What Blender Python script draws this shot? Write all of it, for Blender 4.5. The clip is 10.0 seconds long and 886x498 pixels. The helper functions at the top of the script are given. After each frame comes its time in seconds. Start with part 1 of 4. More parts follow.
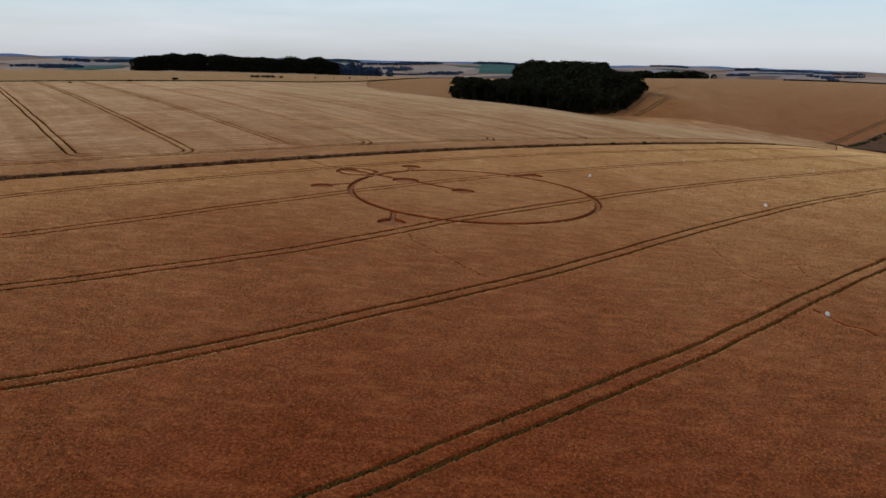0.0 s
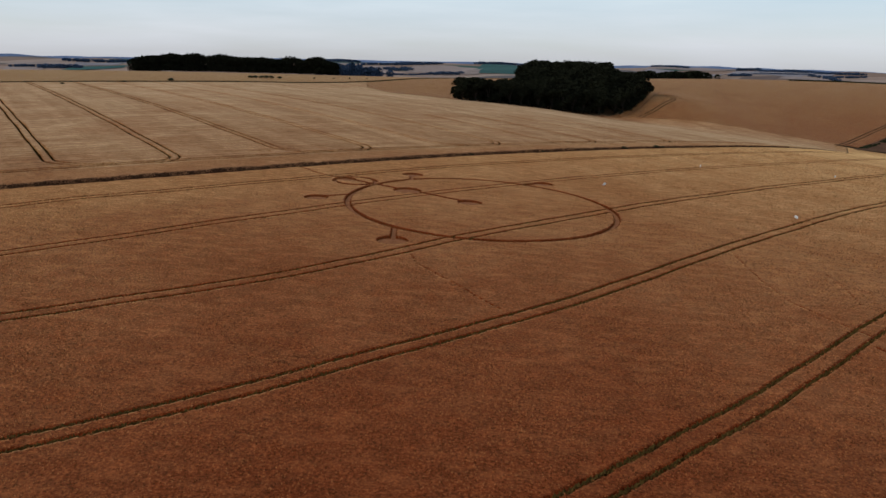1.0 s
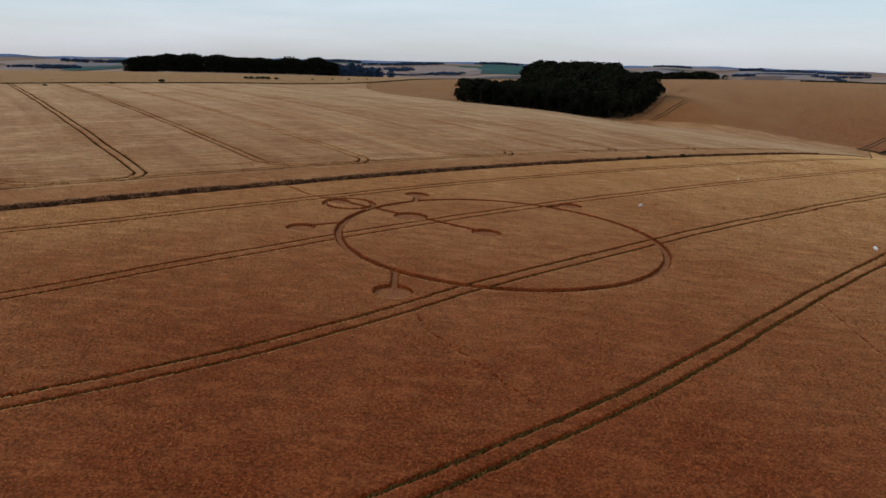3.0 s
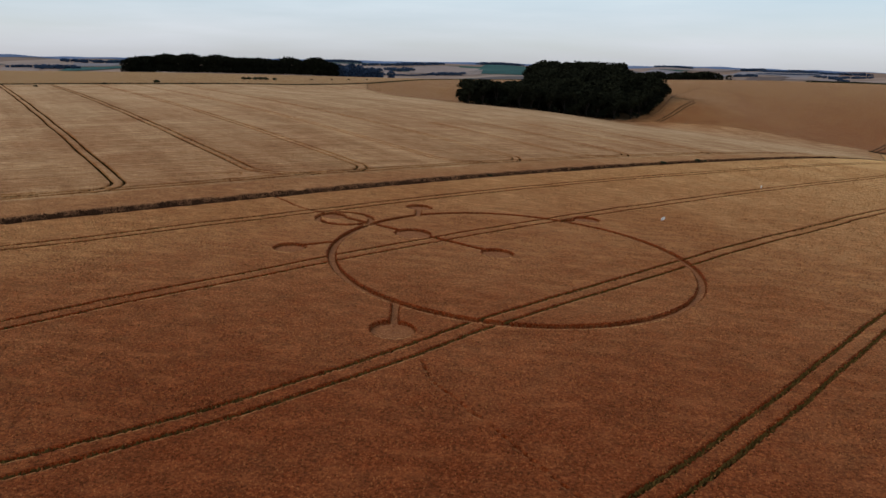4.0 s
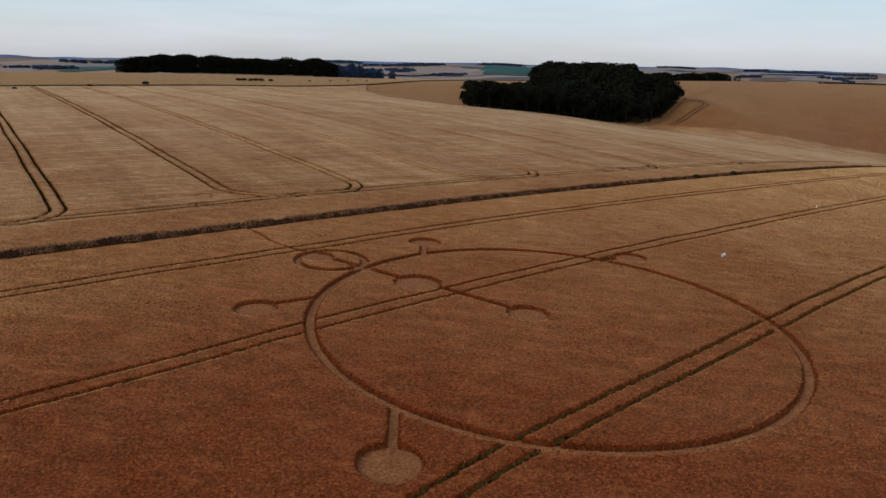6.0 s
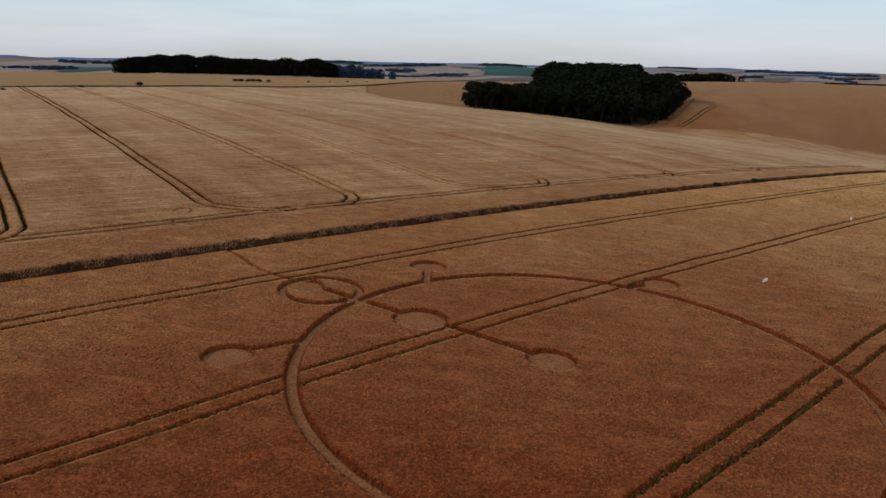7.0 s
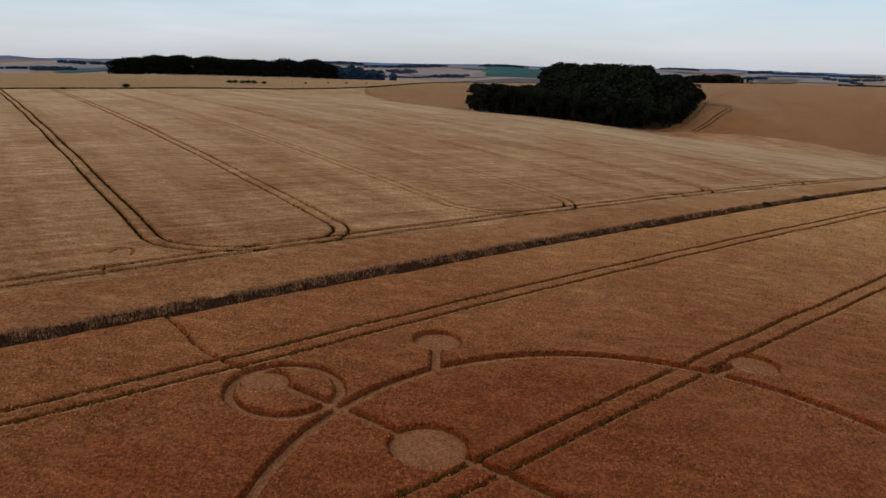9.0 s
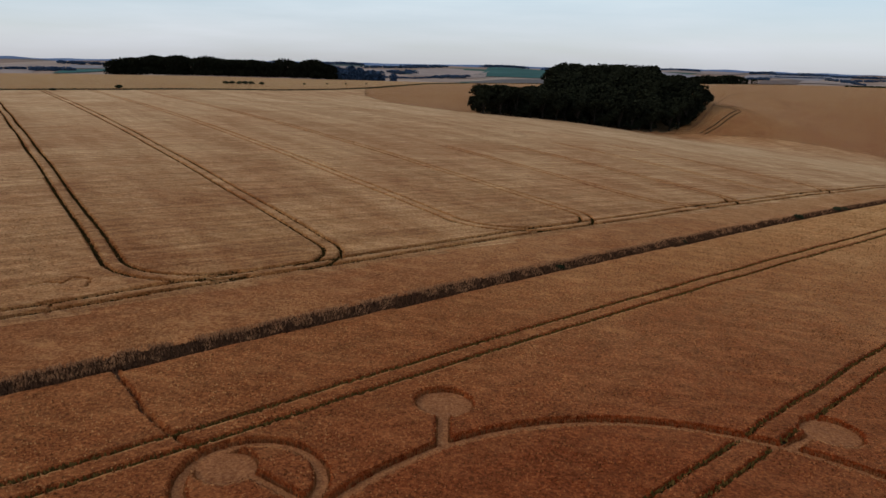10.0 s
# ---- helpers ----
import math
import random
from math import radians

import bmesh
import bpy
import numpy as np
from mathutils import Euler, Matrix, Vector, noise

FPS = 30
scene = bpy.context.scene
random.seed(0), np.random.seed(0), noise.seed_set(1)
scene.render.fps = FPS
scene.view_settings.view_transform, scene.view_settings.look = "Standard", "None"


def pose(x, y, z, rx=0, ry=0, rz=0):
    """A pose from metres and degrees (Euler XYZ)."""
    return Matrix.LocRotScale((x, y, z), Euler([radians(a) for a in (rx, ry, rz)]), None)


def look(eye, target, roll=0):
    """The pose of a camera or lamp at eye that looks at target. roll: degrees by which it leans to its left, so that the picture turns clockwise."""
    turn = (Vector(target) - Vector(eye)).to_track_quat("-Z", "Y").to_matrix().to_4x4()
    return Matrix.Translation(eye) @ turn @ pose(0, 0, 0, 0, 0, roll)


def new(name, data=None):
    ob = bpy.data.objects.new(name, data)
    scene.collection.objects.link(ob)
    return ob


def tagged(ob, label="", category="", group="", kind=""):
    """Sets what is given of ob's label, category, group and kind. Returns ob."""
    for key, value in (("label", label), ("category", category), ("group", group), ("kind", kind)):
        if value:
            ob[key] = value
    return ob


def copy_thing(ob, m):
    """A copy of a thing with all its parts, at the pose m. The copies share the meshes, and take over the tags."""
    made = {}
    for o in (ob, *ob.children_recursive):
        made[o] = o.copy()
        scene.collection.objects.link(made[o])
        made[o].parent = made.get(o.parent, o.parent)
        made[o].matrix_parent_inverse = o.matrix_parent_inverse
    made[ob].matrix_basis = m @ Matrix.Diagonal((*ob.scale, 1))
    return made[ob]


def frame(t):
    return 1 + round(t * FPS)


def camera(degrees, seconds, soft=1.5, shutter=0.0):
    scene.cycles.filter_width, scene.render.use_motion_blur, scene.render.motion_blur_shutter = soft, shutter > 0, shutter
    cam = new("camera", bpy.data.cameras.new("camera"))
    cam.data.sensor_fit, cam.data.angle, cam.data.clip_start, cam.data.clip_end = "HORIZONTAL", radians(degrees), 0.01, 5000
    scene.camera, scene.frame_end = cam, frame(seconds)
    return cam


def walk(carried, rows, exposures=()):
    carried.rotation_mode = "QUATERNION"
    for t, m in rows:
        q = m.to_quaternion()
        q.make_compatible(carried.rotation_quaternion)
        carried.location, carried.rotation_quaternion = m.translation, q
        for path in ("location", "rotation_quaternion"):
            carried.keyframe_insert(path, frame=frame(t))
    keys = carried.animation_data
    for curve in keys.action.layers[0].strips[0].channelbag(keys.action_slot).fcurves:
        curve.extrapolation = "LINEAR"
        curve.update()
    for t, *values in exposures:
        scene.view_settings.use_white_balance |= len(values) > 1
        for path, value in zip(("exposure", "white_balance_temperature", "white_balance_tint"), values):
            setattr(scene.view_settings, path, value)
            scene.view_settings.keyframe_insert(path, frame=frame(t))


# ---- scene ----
cam = camera(64.0, 10.0)
ROWS = [
    (0.0, 0.000, 0.000, 26.409, 75.392, -1.113, 0.290),
    (0.5, -0.411, 5.319, 26.455, 75.393, -1.106, 0.305),
    (1.0, -0.817, 10.650, 26.500, 75.394, -1.100, 0.320),
    (1.5, -1.219, 15.994, 26.541, 75.397, -1.095, 0.335),
    (2.0, -1.615, 21.351, 26.580, 75.401, -1.091, 0.351),
    (2.5, -2.007, 26.720, 26.617, 75.405, -1.088, 0.367),
    (3.0, -2.393, 32.101, 26.651, 75.411, -1.086, 0.383),
    (3.5, -2.775, 37.495, 26.682, 75.418, -1.085, 0.400),
    (4.0, -3.151, 42.902, 26.711, 75.427, -1.085, 0.417),
    (4.5, -3.523, 48.321, 26.738, 75.436, -1.087, 0.434),
    (5.0, -3.890, 53.752, 26.762, 75.446, -1.089, 0.451),
    (5.5, -4.252, 59.196, 26.783, 75.458, -1.092, 0.469),
    (6.0, -4.609, 64.653, 26.802, 75.470, -1.097, 0.487),
    (6.5, -4.961, 70.122, 26.818, 75.484, -1.103, 0.505),
    (7.0, -5.308, 75.603, 26.832, 75.499, -1.109, 0.524),
    (7.5, -5.650, 81.097, 26.843, 75.515, -1.117, 0.543),
    (8.0, -5.987, 86.604, 26.852, 75.532, -1.126, 0.562),
    (8.5, -6.320, 92.123, 26.858, 75.550, -1.136, 0.581),
    (9.0, -6.647, 97.654, 26.862, 75.569, -1.147, 0.601),
    (9.5, -6.970, 103.199, 26.863, 75.589, -1.159, 0.621),
    (10.0, -7.287, 108.755, 26.862, 75.610, -1.172, 0.641),
]
walk(cam, [(t, pose(x, y, z, rx, ry, rz)) for t, x, y, z, rx, ry, rz in ROWS])

# ---- light ----
world = bpy.data.worlds.new("evening_sky")
scene.world = world
world.use_nodes = True
wn, wl = world.node_tree.nodes, world.node_tree.links
sky = wn.new("ShaderNodeTexSky")
sky.sky_type = "NISHITA"
sky.sun_disc = False
sky.sun_elevation, sky.sun_rotation = radians(34), radians(255)
sky.altitude, sky.air_density, sky.dust_density, sky.ozone_density = 150, 1.0, 0.8, 2.0
background = wn["Background"]
# a thin, streaky veil of cloud over the whole sky
coords = wn.new("ShaderNodeTexCoord")
stretch = wn.new("ShaderNodeMapping")
stretch.inputs["Scale"].default_value = (1.0, 1.0, 9.0)
wl.new(coords.outputs["Generated"], stretch.inputs["Vector"])
veil = wn.new("ShaderNodeTexNoise")
veil.inputs["Scale"].default_value, veil.inputs["Detail"].default_value, veil.inputs["Roughness"].default_value = 2.2, 5.0, 0.55
wl.new(stretch.outputs["Vector"], veil.inputs["Vector"])
thick = wn.new("ShaderNodeValToRGB")
thick.color_ramp.elements[0].position, thick.color_ramp.elements[0].color = 0.36, (0.66, 0.66, 0.66, 1)
thick.color_ramp.elements[1].position, thick.color_ramp.elements[1].color = 0.66, (0.96, 0.96, 0.96, 1)
wl.new(veil.outputs["Fac"], thick.inputs["Fac"])
rise = wn.new("ShaderNodeSeparateXYZ")
wl.new(coords.outputs["Generated"], rise.inputs["Vector"])
tone = wn.new("ShaderNodeValToRGB")  # lavender haze at the horizon, clearer blue above
for at, c in ((0.0, (0.60, 0.62, 0.70)), (0.035, (0.70, 0.745, 0.82)), (0.10, (0.66, 0.80, 0.90)), (0.5, (0.62, 0.74, 0.90))):
    e = tone.color_ramp.elements.new(at) if 0 < at < 1 else tone.color_ramp.elements[0]
    e.position, e.color = at, (*c, 1)
tone.color_ramp.elements[-1].color = (0.62, 0.72, 0.88, 1)
wl.new(rise.outputs["Z"], tone.inputs["Fac"])
glow = wn.new("ShaderNodeMix")
glow.data_type, glow.blend_type = "RGBA", "MULTIPLY"
glow.inputs[0].default_value = 1.0
wl.new(tone.outputs["Color"], glow.inputs[6])
light = wn.new("ShaderNodeValToRGB")
light.color_ramp.elements[0].position, light.color_ramp.elements[0].color = 0.36, (0.86, 0.87, 0.90, 1)
light.color_ramp.elements[1].position, light.color_ramp.elements[1].color = 0.66, (1.0, 0.99, 0.97, 1)
wl.new(veil.outputs["Fac"], light.inputs["Fac"])
wl.new(light.outputs["Color"], glow.inputs[7])
lift = wn.new("ShaderNodeVectorMath")
lift.operation = "SCALE"
lift.inputs["Scale"].default_value = 7.6
wl.new(glow.outputs[2], lift.inputs[0])
over = wn.new("ShaderNodeMix")
over.data_type = "RGBA"
wl.new(thick.outputs["Color"], over.inputs[0])
wl.new(sky.outputs["Color"], over.inputs[6])
wl.new(lift.outputs["Vector"], over.inputs[7])
wl.new(over.outputs[2], background.inputs["Color"])
background.inputs["Strength"].default_value = 0.13

sun = new("sun", bpy.data.lights.new("sun", "SUN"))
sun.data.energy, sun.data.angle, sun.data.color = 1.1, radians(20), (1.0, 0.9, 0.78)
sun.matrix_world = look((-125, -34, 88), (0, 0, 0))

# ---- small tools ----
rng = np.random.default_rng(7)


def part(name, bm, material, parent, label="", smooth=False):
    """One mesh object from a bmesh, under a thing or a part."""
    me = bpy.data.meshes.new(name)
    bm.to_mesh(me)
    bm.free()
    me.materials.append(material)
    if smooth:
        me.shade_smooth()
    ob = new(name, me)
    ob.parent = parent
    return tagged(ob, label)


def sheet(name, verts, faces, material, smooth=True, parent=None):
    """One mesh object from arrays of corners and faces."""
    me = bpy.data.meshes.new(name)
    me.from_pydata(np.asarray(verts, np.float32), [], np.asarray(faces, np.int32))
    me.materials.append(material)
    if smooth:
        me.shade_smooth()
    me.update()
    ob = new(name, me)
    ob.parent = parent
    return ob


def empty(name, x, y, z):
    ob = new(name)
    ob.location = (x, y, z)
    return ob


def step(a, b, x):
    s = np.clip((x - a) / (b - a), 0, 1)
    return s * s * (3 - 2 * s)


def bumps(x, y, size, seed):
    """Smooth noise about -1 to 1 from a few crossed waves."""
    r = np.random.default_rng(seed)
    total = 0
    for k in range(6):
        a, f, p = r.uniform(0, math.tau), r.uniform(0.7, 1.7) / size, r.uniform(0, math.tau)
        total = total + np.sin((x * math.cos(a) + y * math.sin(a)) * f * math.tau + p)
    return total / 2.6


# ---- the lie of the land ----
PLANE = (-6.326, -0.01074, 0.00259)
HILLS = [
    (0, 120, 130, 6.86), (90, 200, 110, -3.62), (-110, 220, 150, 1.94), (20, 330, 130, 4.54), (120, 420, 100, 3.26),
    (40, 500, 100, -8.17), (165, 560, 70, 3.4), (210, 460, 90, -7.7), (300, 520, 140, -11.1), (-160, 520, 180, 9.04),
    (0, 680, 170, -1.33), (250, 760, 170, 4.47), (500, 880, 250, 21.03), (-350, 850, 320, 8.97), (60, 980, 260, 4.77),
    (140, 660, 110, 7.69), (-250, 300, 220, 4.16), (120, 505, 32, -4.44), (160, 562, 36, 6.87), (0, 455, 60, 2.83),
    (55, 490, 45, 0.61), (200, 250, 80, -2.74), (340, 455, 85, -9.0), (-205, 468, 70, -1.4)]


def land(x, y):
    """Height of the bare ground."""
    x, y = np.asarray(x, float), np.asarray(y, float)
    r = np.hypot(x, y)
    xn, yn = np.clip(x, -1400, 1400), np.clip(y, -700, 1400)
    near = PLANE[0] + PLANE[1] * xn + PLANE[2] * yn
    for a, b, s, h in HILLS:
        near = near + h * np.exp(-((x - a) ** 2 + (y - b) ** 2) / (2 * s * s))
    far = -26 + (54 - 20 * step(0.38, 0.62, np.arctan2(x, np.maximum(y, 1.0))) - 15 * step(0.28, 0.45, -np.arctan2(x, np.maximum(y, 1.0)))) * step(1500, 4700, r) + 11 * bumps(x, y, 1500, 3) * step(1300, 2600, r) + 5 * bumps(x, y, 700, 4)
    w = step(1080, 1650, r)
    return near * (1 - w) + far * w - 0.4


COS, SIN = math.cos(radians(43.6)), math.sin(radians(43.6))


def to_uv(x, y):
    """u runs along the tramlines of the near field, v across them towards the hedge."""
    return x * COS + y * SIN, -x * SIN + y * COS


def to_xy(u, v):
    return u * COS - v * SIN, u * SIN + v * COS


def hedge_v(u):
    return 130.2 + 19 * np.exp(-u / 48) + 0.001 * np.maximum(u - 330, 0) ** 2


FCOS, FSIN = math.cos(radians(34.4)), math.sin(radians(34.4))


def to_pq(x, y):
    """p runs across the tramlines of the far field, q along them, away from the hedge."""
    return x * FCOS + y * FSIN, -x * FSIN + y * FCOS


def to_xy_far(p, q):
    return p * FCOS - q * FSIN, p * FSIN + q * FCOS


# ---- materials ----
def material(name, rough=0.9):
    m = bpy.data.materials.new(name)
    m.use_nodes = True
    n, l = m.node_tree.nodes, m.node_tree.links
    b = n["Principled BSDF"]
    b.inputs["Roughness"].default_value = rough
    b.inputs["Specular IOR Level"].default_value = 0.03
    return m, n, l, b


def noise_tex(n, l, vec, scale, detail=4, rough=0.55):
    t = n.new("ShaderNodeTexNoise")
    t.inputs["Scale"].default_value = scale
    t.inputs["Detail"].default_value = detail
    t.inputs["Roughness"].default_value = rough
    l.new(vec, t.inputs["Vector"])
    return t.outputs["Fac"]


def ramp(n, l, fac, stops, constant=False):
    r = n.new("ShaderNodeValToRGB")
    r.color_ramp.interpolation = "CONSTANT" if constant else "LINEAR"
    while len(r.color_ramp.elements) < len(stops):
        r.color_ramp.elements.new(0.5)
    for e, (at, c) in zip(r.color_ramp.elements, stops):
        e.position, e.color = at, (*c, 1)
    l.new(fac, r.inputs["Fac"])
    return r.outputs["Color"]


def mix(n, l, fac, a, b, kind="MIX"):
    m = n.new("ShaderNodeMix")
    m.data_type, m.blend_type = "RGBA", kind
    for socket, v in ((m.inputs[0], fac), (m.inputs[6], a), (m.inputs[7], b)):
        if isinstance(v, (int, float)):
            socket.default_value = v
        elif isinstance(v, tuple):
            socket.default_value = (*v, 1)
        else:
            l.new(v, socket)
    return m.outputs[2]


def math_node(n, l, op, a, b=0.5):
    m = n.new("ShaderNodeMath")
    m.operation = op
    for socket, v in ((m.inputs[0], a), (m.inputs[1], b)):
        if isinstance(v, (int, float)):
            socket.default_value = v
        else:
            l.new(v, socket)
    return m.outputs[0]


def bump(n, l, b, height, strength, distance):
    k = n.new("ShaderNodeBump")
    k.inputs["Strength"].default_value, k.inputs["Distance"].default_value = strength, distance
    l.new(height, k.inputs["Height"])
    l.new(k.outputs["Normal"], b.inputs["Normal"])


def place(n):
    return n.new("ShaderNodeNewGeometry").outputs["Position"]


def turned(n, l, vec, degrees, sx, sy):
    """Coordinates turned about z and stretched, for drilled rows and bands."""
    m = n.new("ShaderNodeMapping")
    m.vector_type = "TEXTURE"
    m.inputs["Rotation"].default_value = (0, 0, radians(degrees))
    m.inputs["Scale"].default_value = (sx, sy, 1000)
    l.new(vec, m.inputs["Vector"])
    return m.outputs["Vector"]


def crop_material(name, dark, mid, pale, row_degrees, sheen, ears=False, wisp=0.5, swath=0.0, edge=None, grain=3.2, tint=(0.95, 0.62, 0.36), gloss=None, slope=None, mottle=0.5):
    """Ripe corn from above: speckle of ears, drilled rows, broad patches, and pale wisps where stalks lean."""
    m, n, l, b = material(name, 0.85)
    pos = place(n)
    fine = noise_tex(n, l, pos, grain, 7, 0.82)
    patch = noise_tex(n, l, pos, 0.05, 4, 0.6)
    rows = noise_tex(n, l, turned(n, l, pos, row_degrees, 30, 1.6), 1.0, 5, 0.65)
    clump = noise_tex(n, l, pos, 0.55, 5, 0.65)
    lean = noise_tex(n, l, turned(n, l, pos, row_degrees - 50, 4, 1.6), 1.0, 7, 0.74)
    if ears:
        rand = n.new("ShaderNodeNewGeometry").outputs["Random Per Island"]
        fine = math_node(n, l, "ADD", math_node(n, l, "MULTIPLY", rand, 0.5), math_node(n, l, "MULTIPLY", fine, 0.5))
    c = ramp(n, l, fine, [(0.38, dark), (0.5, mid), (0.62, pale)])
    c = mix(n, l, mottle, c, ramp(n, l, patch, [(0.36, (0.8, 0.68, 0.62)), (0.64, (1.1, 1.2, 1.24))]), "MULTIPLY")
    c = mix(n, l, 0.45, c, ramp(n, l, rows, [(0.38, (0.8, 0.78, 0.76)), (0.62, (1.12, 1.12, 1.12))]), "MULTIPLY")
    c = mix(n, l, 0.8, c, ramp(n, l, clump, [(0.36, (0.78, 0.75, 0.73)), (0.64, (1.12, 1.12, 1.12))]), "MULTIPLY")
    if swath:
        bands = noise_tex(n, l, turned(n, l, pos, 34.4, 9, 240), 1.0, 3, 0.6)
        c = mix(n, l, swath, c, ramp(n, l, bands, [(0.38, (0.8, 0.7, 0.62)), (0.6, (1.1, 1.13, 1.16))]), "MULTIPLY")
        cross = noise_tex(n, l, turned(n, l, pos, 34.4, 40, 1.2), 1.0, 4, 0.6)
        c = mix(n, l, swath, c, ramp(n, l, cross, [(0.42, (0.74, 0.66, 0.59)), (0.58, (1.12, 1.13, 1.14))]), "MULTIPLY")
    grey = tuple(1.08 * p for p in pale)
    c = mix(n, l, ramp(n, l, math_node(n, l, "MULTIPLY", lean, 1.0), [(0.52, (0, 0, 0)), (0.68, (wisp, wisp, wisp))]), c, grey)
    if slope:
        # darker and redder at the foot of the slope, paler at its crest, in streaks along it
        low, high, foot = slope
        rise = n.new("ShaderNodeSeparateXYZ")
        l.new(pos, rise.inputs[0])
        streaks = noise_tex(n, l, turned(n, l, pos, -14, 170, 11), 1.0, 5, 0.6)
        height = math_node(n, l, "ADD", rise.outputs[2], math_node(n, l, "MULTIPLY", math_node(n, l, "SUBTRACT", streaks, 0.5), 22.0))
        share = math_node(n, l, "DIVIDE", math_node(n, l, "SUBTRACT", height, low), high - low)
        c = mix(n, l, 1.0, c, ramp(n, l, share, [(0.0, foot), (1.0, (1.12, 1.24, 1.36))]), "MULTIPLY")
    if edge:
        # cross-drilled strip at the field's edge; its yellow is partly edge-on sheen painted in
        start, colour = edge
        across = n.new("ShaderNodeSeparateXYZ")
        l.new(turned(n, l, pos, 43.6, 1, 1), across.inputs[0])
        ragged = math_node(n, l, "ADD", across.outputs[1], math_node(n, l, "MULTIPLY", math_node(n, l, "SUBTRACT", noise_tex(n, l, turned(n, l, pos, 43.6, 60, 9), 1.0, 6, 0.65), 0.5), 34.0))
        share = ramp(n, l, math_node(n, l, "DIVIDE", math_node(n, l, "SUBTRACT", ragged, start), 14.0), [(0.0, (0, 0, 0)), (1.0, (0.92, 0.92, 0.92))])
        c = mix(n, l, share, c, mix(n, l, 1.0, c, colour, "MULTIPLY"))
    l.new(c, b.inputs["Base Color"])
    b.inputs["Sheen Weight"].default_value = sheen
    b.inputs["Sheen Roughness"].default_value = 0.13
    b.inputs["Sheen Tint"].default_value = (*tint, 1)
    if not ears:
        bump(n, l, b, fine, 0.8, 0.35)
    if gloss:
        # waxy ears and stalks catch the low sky when seen along the field
        shine = n.new("ShaderNodeBsdfGlossy")
        g = mix(n, l, 1.0, gloss, ramp(n, l, fine, [(0.38, (0.74, 0.71, 0.68)), (0.62, (1.22, 1.23, 1.24))]), "MULTIPLY")
        g = mix(n, l, 1.0, g, ramp(n, l, patch, [(0.36, (0.92, 0.85, 0.8)), (0.64, (1.08, 1.1, 1.12))]), "MULTIPLY")
        if swath:
            g = mix(n, l, 1.0, g, ramp(n, l, bands, [(0.4, (0.9, 0.87, 0.84)), (0.58, (1.06, 1.07, 1.08))]), "MULTIPLY")
            g = mix(n, l, 1.0, g, ramp(n, l, cross, [(0.4, (0.86, 0.82, 0.78)), (0.6, (1.1, 1.12, 1.14))]), "MULTIPLY")
        g = mix(n, l, 1.0, g, ramp(n, l, lean, [(0.42, (0.86, 0.84, 0.82)), (0.66, (1.3, 1.34, 1.4))]), "MULTIPLY")
        l.new(g, shine.inputs["Color"])
        shine.inputs["Roughness"].default_value = 0.62
        edge_on = n.new("ShaderNodeFresnel")
        edge_on.inputs["IOR"].default_value = 1.37
        both = n.new("ShaderNodeMixShader")
        if ears:
            up = n.new("ShaderNodeCombineXYZ")
            up.inputs[2].default_value = 1.0
            l.new(up.outputs[0], edge_on.inputs["Normal"])
            l.new(up.outputs[0], shine.inputs["Normal"])
            l.new(edge_on.outputs[0], both.inputs[0])
        else:
            # the cut sides of ruts and paths are dull stalks
            slope = n.new("ShaderNodeSeparateXYZ")
            l.new(n.new("ShaderNodeNewGeometry").outputs["Normal"], slope.inputs[0])
            level = n.new("ShaderNodeMapRange")
            level.inputs["From Min"].default_value, level.inputs["From Max"].default_value = 0.8, 0.985
            l.new(slope.outputs[2], level.inputs["Value"])
            l.new(math_node(n, l, "MULTIPLY", edge_on.outputs[0], level.outputs[0]), both.inputs[0])
        l.new(b.outputs[0], both.inputs[1])
        l.new(shine.outputs[0], both.inputs[2])
        l.new(both.outputs[0], n["Material Output"].inputs["Surface"])
    return m


RIPE_DARK, RIPE, RIPE_PALE = (0.074, 0.0112, 0.0026), (0.2, 0.0325, 0.007), (0.37, 0.09, 0.0235)
STRAW_DARK, STRAW, STRAW_PALE = (0.175, 0.066, 0.019), (0.375, 0.157, 0.053), (0.52, 0.266, 0.105)
STRIP = (109.0, (1.22, 1.75, 2.05))
WHEAT = crop_material("ripe_wheat", RIPE_DARK, RIPE, RIPE_PALE, 43.6, 0.0, False, 0.4, 0.0, STRIP, 4.2, gloss=(0.78, 0.475, 0.198))
WHEAT_EARS = crop_material("ripe_wheat_ears", (0.079, 0.0136, 0.0032), (0.177, 0.035, 0.008), (0.355, 0.112, 0.036), 43.6, 0.0, True, 0.4, 0.0, STRIP, 4.2, gloss=(0.78, 0.475, 0.198))
BARLEY = crop_material("pale_barley", STRAW_DARK, STRAW, STRAW_PALE, 40.5, 0.0, False, 0.5, 0.9, gloss=(0.54, 0.35, 0.192), mottle=1.0)
BARLEY_EARS = crop_material("pale_barley_ears", (0.24, 0.1, 0.032), (0.34, 0.16, 0.056), STRAW_PALE, 40.5, 0.0, True, 0.5, 0.9, gloss=(0.54, 0.35, 0.192), mottle=1.0)
HEADLAND_CROP = crop_material("headland_barley", (0.14, 0.036, 0.009), (0.29, 0.088, 0.025), (0.46, 0.19, 0.068), 40.5, 0.0, False, 0.6, gloss=(0.5, 0.3, 0.14), mottle=0.9)
HEADLAND_EARS = crop_material("headland_barley_ears", (0.15, 0.042, 0.011), (0.3, 0.098, 0.029), (0.5, 0.22, 0.085), 40.5, 0.0, True, gloss=(0.5, 0.3, 0.14), mottle=0.9)
